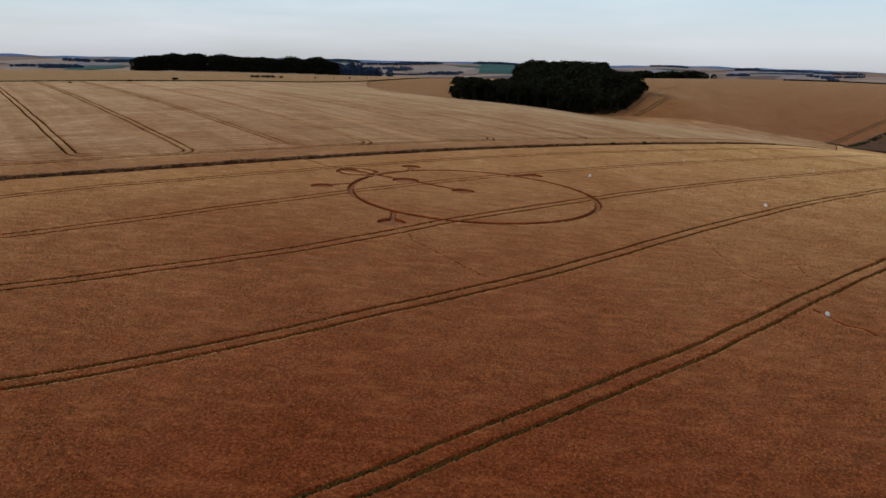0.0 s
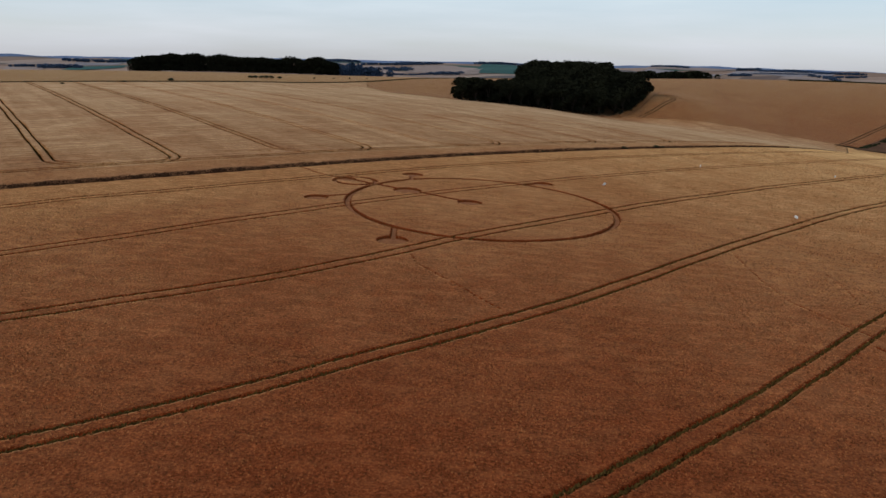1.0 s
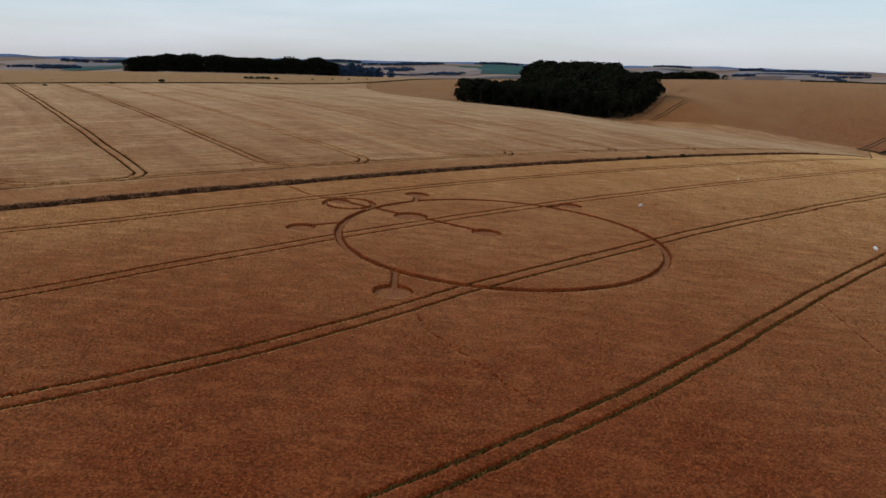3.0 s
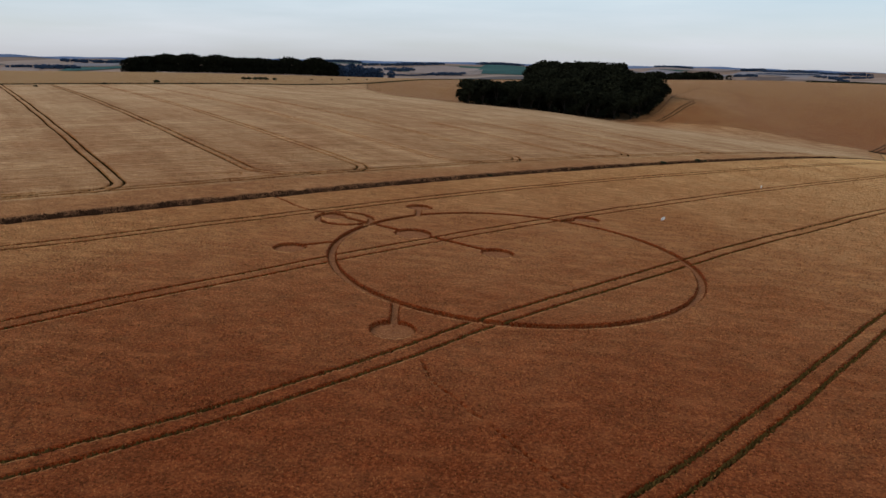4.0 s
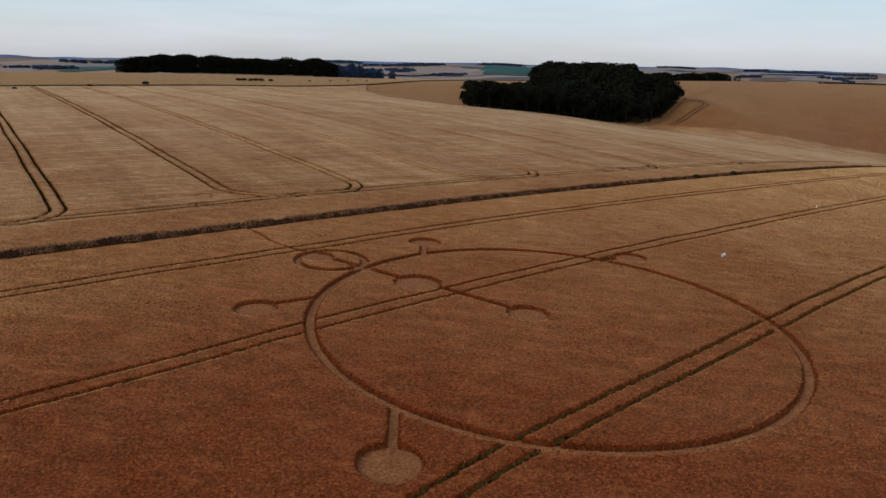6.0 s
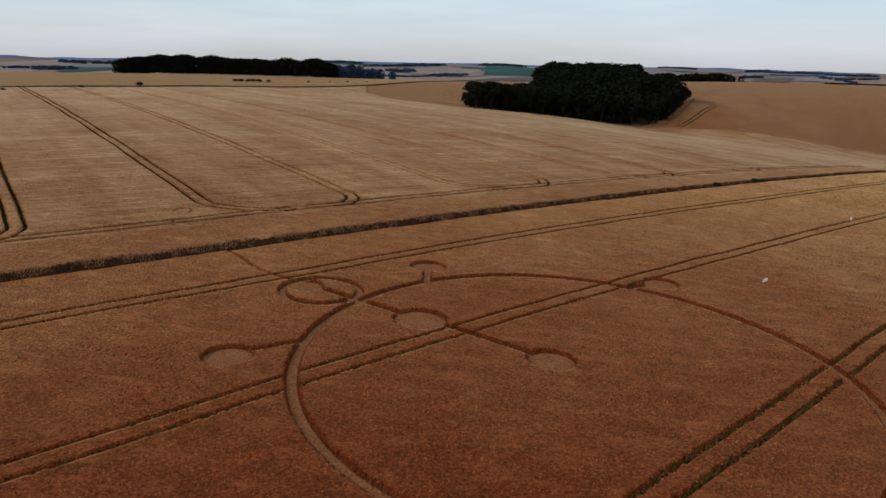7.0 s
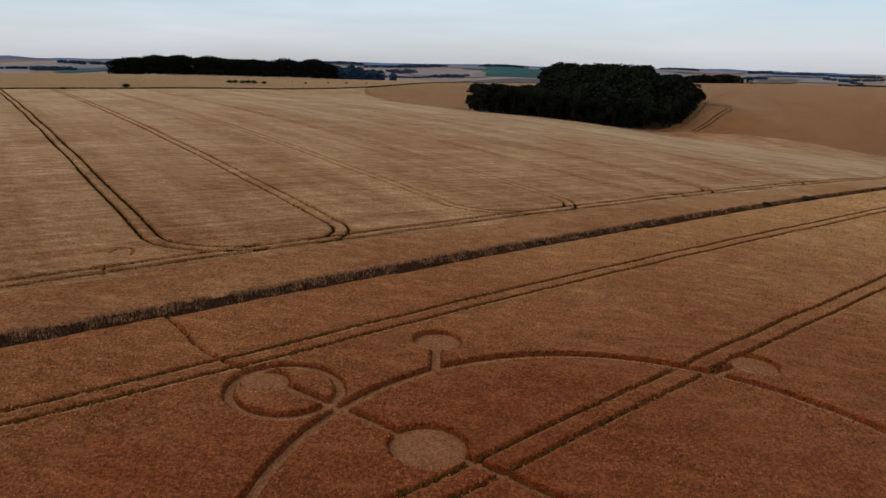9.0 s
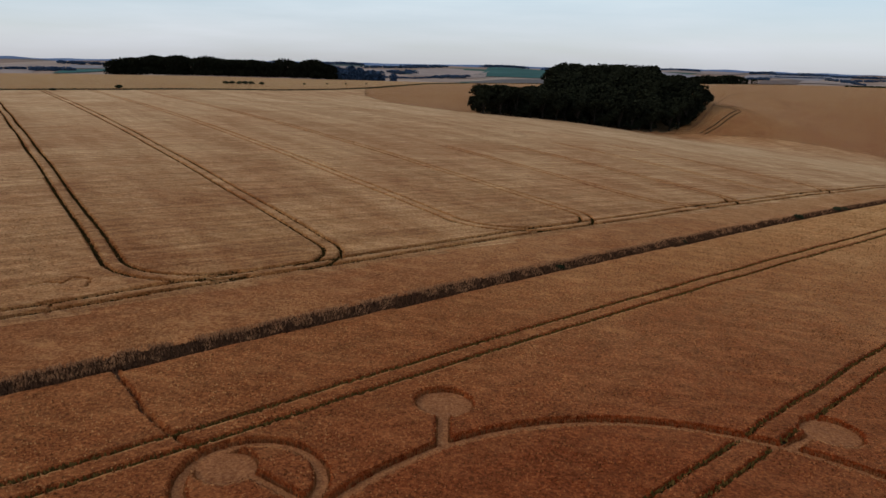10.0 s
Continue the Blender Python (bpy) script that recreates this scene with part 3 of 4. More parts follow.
# a fringe of stalks down every cut edge of the figure
k = 900000
x, y = rng.uniform(-26, 31, k), rng.uniform(98, 158, k)
g = inside_path(x, y)
keep = (g > -0.08) & (g < 0.06)
x, y = x[keep], y[keep]
keep = rut_gap(x, y) > 0.1
x, y = x[keep], y[keep]
tagged(ears("wheat_fringe", x, y, land(x, y) + 0.1, np.full(len(x), 0.15), STALKS, 2.3, 0.4),
       "ragged wheat stalks along the flattened edges", "wheat", kind="stuff")
rut_x, rut_y = [], []
for k, pair in enumerate(TRAMLINES):
    for c in pair:
        u = 10 + 320 * rng.uniform(0, 1, 7500) ** 1.4
        side = np.where(rng.uniform(0, 1, 7500) < 0.7, 1, -1)
        a, b = to_xy(u, c + sway(np.clip(u, (5, 5, 40, 5, 5)[k], 400), k) + side * (RUT_HALF + rng.normal(-0.06, 0.05, 7500)))
        keep = (inside_path(a, b) > 0.1) & (rng.uniform(0, RUT_HALF, 7500) < (rut_half(u, k) + 0.001) * (0.9, 0.7, 1, 1, 1)[k])
        rut_x.append(a[keep])
        rut_y.append(b[keep])
x, y = np.concatenate(rut_x), np.concatenate(rut_y)
tagged(ears("green_fringe", x, y, land(x, y) + CROP - rng.uniform(0.12, 0.3, len(x)), np.full(len(x), 0.19), GREEN_EARS, 1.3), "late olive stalks beside the wheel ruts", "wheat", kind="stuff")

ROAD = [(-520, 60), (-420, 260), (-300, 385), (-226, 445), (-180, 480), (-155, 508), (-117, 550), (-88, 608), (-70, 652), (-52, 715), (-32, 840), (10, 930), (110, 1000)]


def road_side(x, y):
    """Metres to the right of the lane on the crest."""
    rx = np.interp(y, [b for a, b in ROAD], [a for a, b in ROAD])
    return x - rx


COPSE = [(6, 461), (121, 516), (149, 555), (143, 640), (72, 655), (48, 570), (8, 500)]


def in_polygon(x, y, poly):
    x, y = np.asarray(x, float), np.asarray(y, float)
    hit = np.zeros(x.shape, bool)
    for (ax, ay), (bx, by) in zip(poly, poly[1:] + poly[:1]):
        cross = ((ay > y) != (by > y)) & (x < (bx - ax) * (y - ay) / (by - ay + 1e-9) + ax)
        hit ^= cross
    return hit


RIDGE = [(-420, 60), (-60, 70), (420, 400), (300, 462), (265, 485), (235, 495), (201, 501), (160, 505), (122, 509), (-2, 453), (-38, 505), (-62, 570), (-72, 660), (-145, 614), (-420, 300)]


def far_inside(x, y):
    u, v = to_uv(x, y)
    return (v > hedge_v(u) + headland_w(u) - 2.9) & (road_side(x, y) > 3) & in_polygon(x, y, RIDGE)


tagged(crop_sheet("barley_field", to_xy_far, (-420, 520), (-60, 760), (5.0, 1.25, (6, 4)), far_inside, far_gap, 0.7, BARLEY, lambda x, y: np.hypot(x + 8, y - 170) < 75),
       "pale straw-coloured barley field with paired wheel tracks", "barley", kind="stuff")


def headland_inside(x, y):
    u, v = to_uv(x, y)
    w = v - hedge_v(u)
    return (w > 0.1) & (w < headland_w(u) - 1.4) & (u < 518)


tagged(crop_sheet("headland_strip", to_xy, (-200, 600), (110, 225), (1.25, (1, 1)), headland_inside, None, 0.695, HEADLAND_CROP,
                  trim=lambda u, v: np.clip(v, hedge_v(u) + 0.6 * bank_half(u) + 0.1 * np.sin(u * 1.1), hedge_v(u) + headland_w(u) - 2.0)),
       "strip of redder barley between headland track and bank", "barley", kind="stuff")
k = 95000
u, w = rng.uniform(-40, 260, k), rng.exponential(38, k) + 1.6
x, y = to_xy(u, hedge_v(u) + w)
g = far_gap(x, y)
keep = headland_inside(x, y) & (w < headland_w(u) - 2.0)
a, b = x[keep], y[keep]
tagged(ears("headland_ears", a, b, land(a, b) + 0.68, np.full(len(a), 0.12), HEADLAND_EARS), "countless reddish barley ears beside the bank", "barley", kind="stuff")
keep = (g > 0.02) & far_inside(x, y)
x, y, w = x[keep], y[keep], w[keep]
tagged(ears("barley_ears", x, y, land(x, y) + 0.7, 0.11 * (1 + np.minimum(w, 200) / 150), BARLEY_EARS), "countless pale ripe barley ears", "barley", kind="stuff")


rut_x, rut_y = [], []
for i, (lx, ly) in enumerate(FAR_RUTS + [arc[6] for arc in FAR_TURNS]):
    run = np.concatenate([[0], np.cumsum(np.hypot(np.diff(lx), np.diff(ly)))])
    count = int(run[-1] * (4 if 12 <= i < len(FAR_RUTS) else 7 if 10 <= i < 12 else 13))
    at, off = rng.uniform(0, run[-1], count), rng.normal(0, 0.14, count)
    x, y = np.interp(at, run, lx), np.interp(at, run, ly)
    a = rng.uniform(0, math.tau, count)
    rut_x.append(x + off * np.cos(a))
    rut_y.append(y + off * np.sin(a))
x, y = np.concatenate(rut_x), np.concatenate(rut_y)
tagged(ears("rut_weeds", x, y, land(x, y) + 0.46, np.full(len(x), 0.19), WEEDS, 1.2), "dark green weeds grown up in the barley ruts", "weeds", kind="stuff")


def hill_inside(x, y):
    return (road_side(x, y) > 3) & ~in_polygon(x, y, RIDGE) & ~in_polygon(x, y, COPSE) & (y > 300) & (to_uv(x, y)[1] > 100) & (np.hypot(x, y) < 1060)


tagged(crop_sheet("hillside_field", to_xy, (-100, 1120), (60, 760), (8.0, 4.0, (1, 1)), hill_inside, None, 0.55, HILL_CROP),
       "brown crop on the slope across the valley, redder at its foot", "field", kind="stuff")


def beyond_inside(x, y):
    return (road_side(x, y) < -3) & (np.hypot(x, y) < 1080)


tagged(crop_sheet("crest_field", to_xy, (-700, 900), (100, 1100), (8.0, 4.0, (1, 1)), beyond_inside, None, 0.55, RIDGE_CROP),
       "ochre crop field beyond the lane on the crest", "field", kind="stuff")

# ---- the laid figure ----


def ribbon(points, half, lift, closed=False, cross=4, crown=0.0):
    """A draped strip along points (x, y)."""
    pts = np.asarray(points, float)
    if closed:
        ahead, behind = np.roll(pts, -1, 0), np.roll(pts, 1, 0)
    else:
        ahead, behind = np.vstack([pts[1:], pts[-1:]]), np.vstack([pts[:1], pts[:-1]])
    d = ahead - behind
    d /= np.linalg.norm(d, axis=1)[:, None]
    side = np.stack([-d[:, 1], d[:, 0]], -1)
    s = np.linspace(-1, 1, cross + 1)
    h = half * (1 + 0.12 * np.sin(np.arange(len(pts)) * 1.7) * np.sin(np.arange(len(pts)) * 0.61))
    x = pts[:, 0][:, None] + side[:, 0][:, None] * s[None] * h[:, None]
    y = pts[:, 1][:, None] + side[:, 1][:, None] * s[None] * h[:, None]
    z = land(x, y) + lift + crown * (1 - s[None] ** 2) + 0.02 * np.sin(x * 5) * np.sin(y * 4.3)
    verts = np.stack([x, y, z], -1).reshape(-1, 3)
    faces = grid_faces(cross + 1, len(pts))
    if closed:
        i, w = np.arange(cross), cross + 1
        last = (len(pts) - 1) * w
        faces = np.vstack([faces, np.stack([last + i, last + i + 1, i + 1, i], -1)])
    return verts, faces


def at_origin(ob, parent):
    """Parents a draped part to its thing without moving it."""
    ob.parent = parent
    ob.matrix_parent_inverse = Matrix.Translation(parent.location).inverted()
    return ob


def circle(a, b, r, n):
    t = np.linspace(0, math.tau, n, endpoint=False)
    return np.stack([a + r * np.cos(t), b + r * np.sin(t)], -1)


figure = tagged(empty("crop_circle", RING[0], RING[1], float(land(RING[0], RING[1]))), "crop circle figure of flattened straw in ripe wheat", "crop circle")
at_origin(sheet("ring_path", *ribbon(circle(RING[0], RING[1], ring_radius(np.linspace(0, math.tau, 260, endpoint=False)), 260), PATH_HALF + 0.2, 0.06, True, 6), LAID), figure)
at_origin(sheet("small_ring_path", *ribbon(circle(*SMALL_RING, 80), SMALL_HALF + 0.2, 0.075, True, 6), LAID), figure)
for a, b, r in DISCS:
    t = np.linspace(0, math.tau, 40, endpoint=False)
    rad = np.linspace(0, r + 0.2, 9)[1:]
    x = np.concatenate([[a], (a + rad[:, None] * np.cos(t)[None]).ravel()])
    y = np.concatenate([[b], (b + rad[:, None] * np.sin(t)[None]).ravel()])
    z = land(x, y) + 0.09 + 0.03 * np.sin(np.hypot(x - a, y - b) * 7 + np.arctan2(y - b, x - a) * 2)
    idx = 1 + np.arange(8 * 40).reshape(8, 40)
    nxt = np.roll(idx, -1, 1)
    quads = np.stack([idx[:-1], idx[1:], nxt[1:], nxt[:-1]], -1).reshape(-1, 4)
    fan = np.stack([np.zeros(40, int), idx[0], nxt[0], nxt[0]], -1)
    me = bpy.data.meshes.new("disc")
    me.from_pydata(np.stack([x, y, z], -1).tolist(), [], quads.tolist() + [f[:3] for f in fan.tolist()])
    me.materials.append(LAID_PALE)
    me.shade_smooth()
    at_origin(new("disc", me), figure)
for ax, ay, bx, by, h in STEMS:
    pts = np.linspace((ax, ay), (bx, by), 16)
    at_origin(sheet("stem_path", *ribbon(pts, h + 0.15, 0.07), LAID), figure)

for points, h in zip(TRAILS, TRAIL_HALF):
    pts = np.concatenate([np.linspace(p, q, 8, endpoint=False) for p, q in zip(points, points[1:])] + [np.array(points[-1:])])
    tagged(sheet("trampled_trail", *ribbon(pts, max(h, 0.02) + 0.06, 0.05), TRAIL), "narrow crooked trail trampled through the wheat", "trail", "trampled trails", "structure")

# wheel ruts
for k, pair in enumerate(TRAMLINES):
    mid = to_xy(120, sum(pair) / 2)
    line = tagged(empty("tramline", *mid, float(land(*mid))), "pair of dark weedy tractor ruts through wheat", "tramline", "tramlines in the wheat", "structure")
    for c in pair:
        u = np.arange(-60, 460, 1.0)
        at_origin(sheet("wheel_rut", *ribbon(np.stack(to_xy(u, c + sway(np.clip(u, (5, 5, 40, 5, 5)[k], 400), k)), -1), RUT_HALF + 0.1, 0.04, cross=2), RUT), line)
for i, (a, b) in enumerate(zip(FAR_RUTS[::2], FAR_RUTS[1::2])):
    mid = (float(a[0][0]), float(a[1][0]))
    line = tagged(empty("barley_tramline", *mid, float(land(*mid))), "pair of dark wheel ruts through pale barley", "tramline", "tramlines in the barley", "structure")
    for r in (a, b):
        pts = np.stack(r, -1)
        at_origin(sheet("wheel_rut", *ribbon(pts, RUT_HALF + 0.1, 0.04, cross=2), RUT), line)
    for arc in FAR_TURNS[2 * i - 2:2 * i] if i else []:
        at_origin(sheet("turning_rut", *ribbon(np.stack(arc[6], -1), RUT_HALF + 0.1, 0.045, cross=2), RUT), line)

# ---- hedge bank between the fields ----
u = np.arange(-90, 402, 0.6)
s = np.linspace(-1, 1, 9)
U, S = np.meshgrid(u, s)
V = hedge_v(U) + S * bank_half(U)
x, y = to_xy(U, V)
z = bank_top(U, S)
tagged(sheet("hedge_bank", np.stack([x, y, z], -1).reshape(-1, 3), grid_faces(len(u), len(s)), BANK), "dark brambly bank dividing two crop fields", "hedge bank", kind="structure")
k = 52000
u = rng.uniform(-40, 330, k)
s = rng.uniform(-0.36, 0.5, k)
x, y = to_xy(u, hedge_v(u) + s * bank_half(u))
tall = (0.5 + 0.3 * bumps(u, s * 2, 9, 5) + 0.25 * bumps(u, s * 1.5, 2.2, 9)).clip(0.1, 1.1) * (0.7 + 0.4 * s)
tagged(ears("bank_brambles", x, y, bank_top(u, s) + tall * 0.2, rng.uniform(0.15, 0.34, k), BRAMBLE, 1.5, 0.6), "dark brambles and dead weeds along the bank", "brambles", kind="stuff")
k = 80000
u = rng.uniform(-40, 330, k)
s = rng.uniform(-0.12, 0.95, k)
keep = bumps(u, s * 1.2, 5, 23) + 0.6 * bumps(u, s, 1.6, 24) + 0.9 * s > 0.0 + rng.normal(0, 0.25, k)
u, s = u[keep], s[keep]
x, y = to_xy(u, hedge_v(u) + s * bank_half(u))
tall = (0.62 + 0.25 * bumps(u, s * 2, 9, 5)).clip(0.3, 1.0)
tagged(ears("dry_grass", x, y, bank_top(u, s) + tall * 0.25, rng.uniform(0.11, 0.25, len(u)), DRY_GRASS, 1.5, 0.42), "tall dry brown grass and dead stalks along the bank", "grass", kind="stuff")

# grass verge along the lane on the crest
pts = np.concatenate([np.linspace(p, q, 30, endpoint=False) for p, q in zip(ROAD, ROAD[1:])])
tagged(sheet("lane_verge", *ribbon(pts, 3.2, 0.62, crown=0.4), GRASS), "rough grassy lane verge along the crest", "verge", kind="structure")
k = 9000
i = rng.integers(0, len(pts) - 1, k)
f = rng.uniform(0, 1, k)[:, None]
xy = pts[i] * (1 - f) + pts[i + 1] * f + rng.normal(0, 1.0, (k, 2))
tagged(ears("verge_grass", xy[:, 0], xy[:, 1], land(xy[:, 0], xy[:, 1]) + 0.85, rng.uniform(0.3, 0.8, k), DRY_GRASS), "tufts of dry grass along the lane", "grass", kind="stuff")

k = 15000
f = rng.uniform(0, 1, k)
i = rng.integers(0, len(pts) - 1, k)
xy = pts[i] * (1 - f[:, None]) + pts[i + 1] * f[:, None]
side = rng.normal(3.0, 0.5, k)
tagged(ears("lane_weeds", xy[:, 0] + side, xy[:, 1], land(xy[:, 0] + side, xy[:, 1]) + 0.6, rng.uniform(0.5, 1.1, k), BUSH_LEAVES), "dark weeds along the field side of the lane", "weeds", kind="stuff")

# ---- trees ----


def leaf_cards(r, centres, radii, count, size):
    """Leaf clumps as small bent quads on and in overlapping uneven lobes."""
    pick = r.integers(0, len(centres), count)
    d = r.normal(0, 1, (count, 3))
    d /= np.linalg.norm(d, axis=1)[:, None]
    d[:, 2] = np.where(d[:, 2] < -0.45, -d[:, 2], d[:, 2])
    reach = r.uniform(0.55, 1.06, count) ** 0.6
    c = centres[pick] + d * (radii[pick] * reach[:, None])
    a = np.cross(d + r.normal(0, 0.5, (count, 3)), r.normal(0, 1, (count, 3)))
    a /= np.linalg.norm(a, axis=1)[:, None] + 1e-9
    b = np.cross(a, d + r.normal(0, 0.6, (count, 3)))
    b /= np.linalg.norm(b, axis=1)[:, None] + 1e-9
    s = size * r.uniform(0.5, 1.25, count)[:, None]
    verts = np.stack([c - a * s, c + b * s * 0.7, c + a * s, c - b * s * 0.7 + d * s * 0.3], 1)
    return verts.reshape(-1, 3), np.arange(count * 4).reshape(-1, 4)


def tube(bm, points, radii, sides=6):
    rings = []
    for i, (p, rad) in enumerate(zip(points, radii)):
        p = Vector(p)
        d = (Vector(points[min(i + 1, len(points) - 1)]) - Vector(points[max(i - 1, 0)])).normalized()
        e = d.orthogonal().normalized()
        f = d.cross(e)
        rings.append([bm.verts.new(p + (e * math.cos(t) + f * math.sin(t)) * rad) for t in (k * math.tau / sides for k in range(sides))])
    for a, b in zip(rings, rings[1:]):
        for k in range(sides):
            bm.faces.new((a[k], a[(k + 1) % sides], b[(k + 1) % sides], b[k]))


def tree(seed, height, spread, cards, card, name="tree"):
    """A broadleaf tree: trunk with limbs, and a crown of leaf clumps."""
    r = np.random.default_rng(seed)
    root = empty(name, 0, 0, 0)
    bm = bmesh.new()
    fork = height * r.uniform(0.14, 0.2)
    tube(bm, [(0, 0, -0.6), (0.05, 0, fork * 0.5), (0.1, 0.1, fork), (0.2, 0.1, height * 0.7)], [0.5, 0.36, 0.3, 0.1])
    lobes, radii = [(0, 0, height * 0.72)], [(spread * 0.62, spread * 0.62, height * 0.27)]
    for k in range(13):
        a, rise = k * 2.4 + r.uniform(-0.4, 0.4), (0.13 + 0.73 * ((k * 5) % 13) / 12)
        out = spread * r.uniform(0.4, 0.72) * (1.15 - 0.5 * rise)
        tip = (out * math.cos(a), out * math.sin(a), height * rise)
        tube(bm, [(0.05, 0, fork), (tip[0] * 0.5, tip[1] * 0.5, fork + (tip[2] - fork) * 0.6), tip], [0.2, 0.12, 0.04], 5)
        lobes.append(tip)
        q = spread * r.uniform(0.32, 0.5)
        radii.append((q, q, q * r.uniform(0.7, 1.0)))
    part("trunk", bm, BARK, root, "grey-brown trunk and limbs")
    verts, faces = leaf_cards(r, np.array(lobes), np.array(radii), cards, card)
    crown = sheet("crown", verts, faces, LEAVES, False, root)
    tagged(crown, "dense dark green crown")
    return tagged(root, "dark green broadleaf tree in a dense copse", "tree", "trees of the copse")


kinds = [tree(40 + k, 15.5 + 1.1 * k, 5.2 + 0.35 * k, 1400, 0.72) for k in range(6)]
r = np.random.default_rng(5)
spots = []
for _ in range(6000):
    a, b = r.uniform(-5, 172), r.uniform(450, 660)
    if in_polygon(np.array(a), np.array(b), COPSE) and all((a - c) ** 2 + (b - d) ** 2 > 42 for c, d in spots):
        spots.append((a, b))
first = set()
for i, (a, b) in enumerate(spots):
    k = i % 6
    m = pose(a, b, float(land(a, b)), 0, 0, r.uniform(0, 360))
    if k in first:
        t = copy_thing(kinds[k], m)
    else:
        t = kinds[k]
        t.matrix_basis = m
        first.add(k)
    low = 0.8 + 0.36 * float(step(490, 550, np.array(b)) * step(54, 64, np.array(a)) * (1 - step(6, 15, np.array(a - 0.2 * b))))
    f = r.uniform(0.96, 1.1) * low * (17.5 / (15.5 + 1.1 * k))
    t.scale = (f * 1.3, f * 1.3, f)


def bush(seed, width, height):
    r = np.random.default_rng(seed)
    root = empty("bush", 0, 0, 0)
    bm = bmesh.new()
    lobes, radii = [], []
    for k in range(6):
        a, o = k * 2.4, width * r.uniform(0.1, 0.38)
        tip = (o * math.cos(a), o * math.sin(a), height * r.uniform(0.35, 0.7))
        tube(bm, [(0, 0, -0.2), (tip[0] * 0.6, tip[1] * 0.6, tip[2] * 0.5), tip], [0.08, 0.05, 0.02], 5)
        lobes.append(tip)
        q = width * r.uniform(0.2, 0.3)
        radii.append((q, q, height * r.uniform(0.25, 0.36)))
    part("stems", bm, BARK, root)
    verts, faces = leaf_cards(r, np.array(lobes), np.array(radii), 420, 0.24 * math.sqrt(width * height) / 1.8)
    sheet("foliage", verts, faces, BUSH_LEAVES, False, root)
    return root


big_bush = tagged(bush(3, 3.4, 2.4), "dark green rounded bush beside the crest lane", "bush", "bushes along the lane")
hedge_bush = tagged(bush(9, 2.6, 1.6), "dark green bramble bush on the field bank", "bush", "bushes on the bank")
LANE_BUSHES = [(-184.6, 495, 1.3), (-199, 456, 0.9), (-160, 602, 1.3), (-157, 606, 1.4), (-153, 610, 1.35), (-150, 612, 1.5), (-147, 616, 1.4), (-141, 622, 1.2),
               (-120, 668, 0.8), (-108, 700, 0.7), (-96, 722, 0.8), (-215, 415, 0.7), (-82, 752, 0.7)]
for i, (a, b, f) in enumerate(LANE_BUSHES):
    t = big_bush if i == 0 else copy_thing(big_bush, pose(a, b, 0, 0, 0, i * 77))
    t.location = (a, b, float(land(a, b)) + 0.3)
    t.scale = (f, f, f * 0.7)
BANK_BUSHES = [(200, 0.6), (219, 0.7), (223, 0.5), (262, 0.45), (290, 0.4), (160, 0.35), (133, 0.4)]
for i, (u, f) in enumerate(BANK_BUSHES):
    a, b = to_xy(u, float(hedge_v(u)))
    t = hedge_bush if i == 0 else copy_thing(hedge_bush, pose(a, b, 0, 0, 0, i * 67))
    t.location = (a, b, float(land(a, b)) + 0.25)
    t.scale = (f, f, f)

# ---- tracks on the hillside beside the copse, and the hedge in the valley ----
HILL_TRACKS = [  # the way, how far apart its ruts lie from the middle, half a rut's width
    ([(134, 511), (147, 525), (162, 544), (169.5, 553), (170, 560), (165, 562.5), (157, 563)], 1.3, 0.42),
    ([(158, 564), (194, 644), (219, 690), (240, 715), (250, 716), (248, 690), (245, 667), (239, 638), (236, 622)], 0.5, 0.12),
    ([(252, 474), (267, 491), (289, 515), (312, 538), (333, 557), (349, 571), (390, 604)], 1.3, 0.45),
    ([(127, 517), (141, 534), (154, 556), (160, 570)], 0.4, 0.16),
    ([(166, 566), (176, 570), (186, 571)], 0.8, 0.2),
    ([(172, 571), (182, 556)], 0.7, 0.2),
]
for points, apart, wide in HILL_TRACKS:
    line = tagged(empty("hillside_tramline", *points[0], float(land(*points[0]))), "pair of dark wheel tracks across the hillside crop", "tramline", "tracks on the hillside", "structure")
    pts = np.concatenate([np.linspace(p, q, 10, endpoint=False) for p, q in zip(points, points[1:])] + [np.array(points[-1:], float)])
    d = np.gradient(pts, axis=0)
    d /= np.linalg.norm(d, axis=1)[:, None]
    for side in (-apart, apart):
        at_origin(sheet("wheel_rut", *ribbon(pts + np.stack([-d[:, 1], d[:, 0]], -1) * side, wide, 0.62, cross=2), RUT if wide > 0.3 else TRAIL), line)

# ---- far woods, each one mass ----


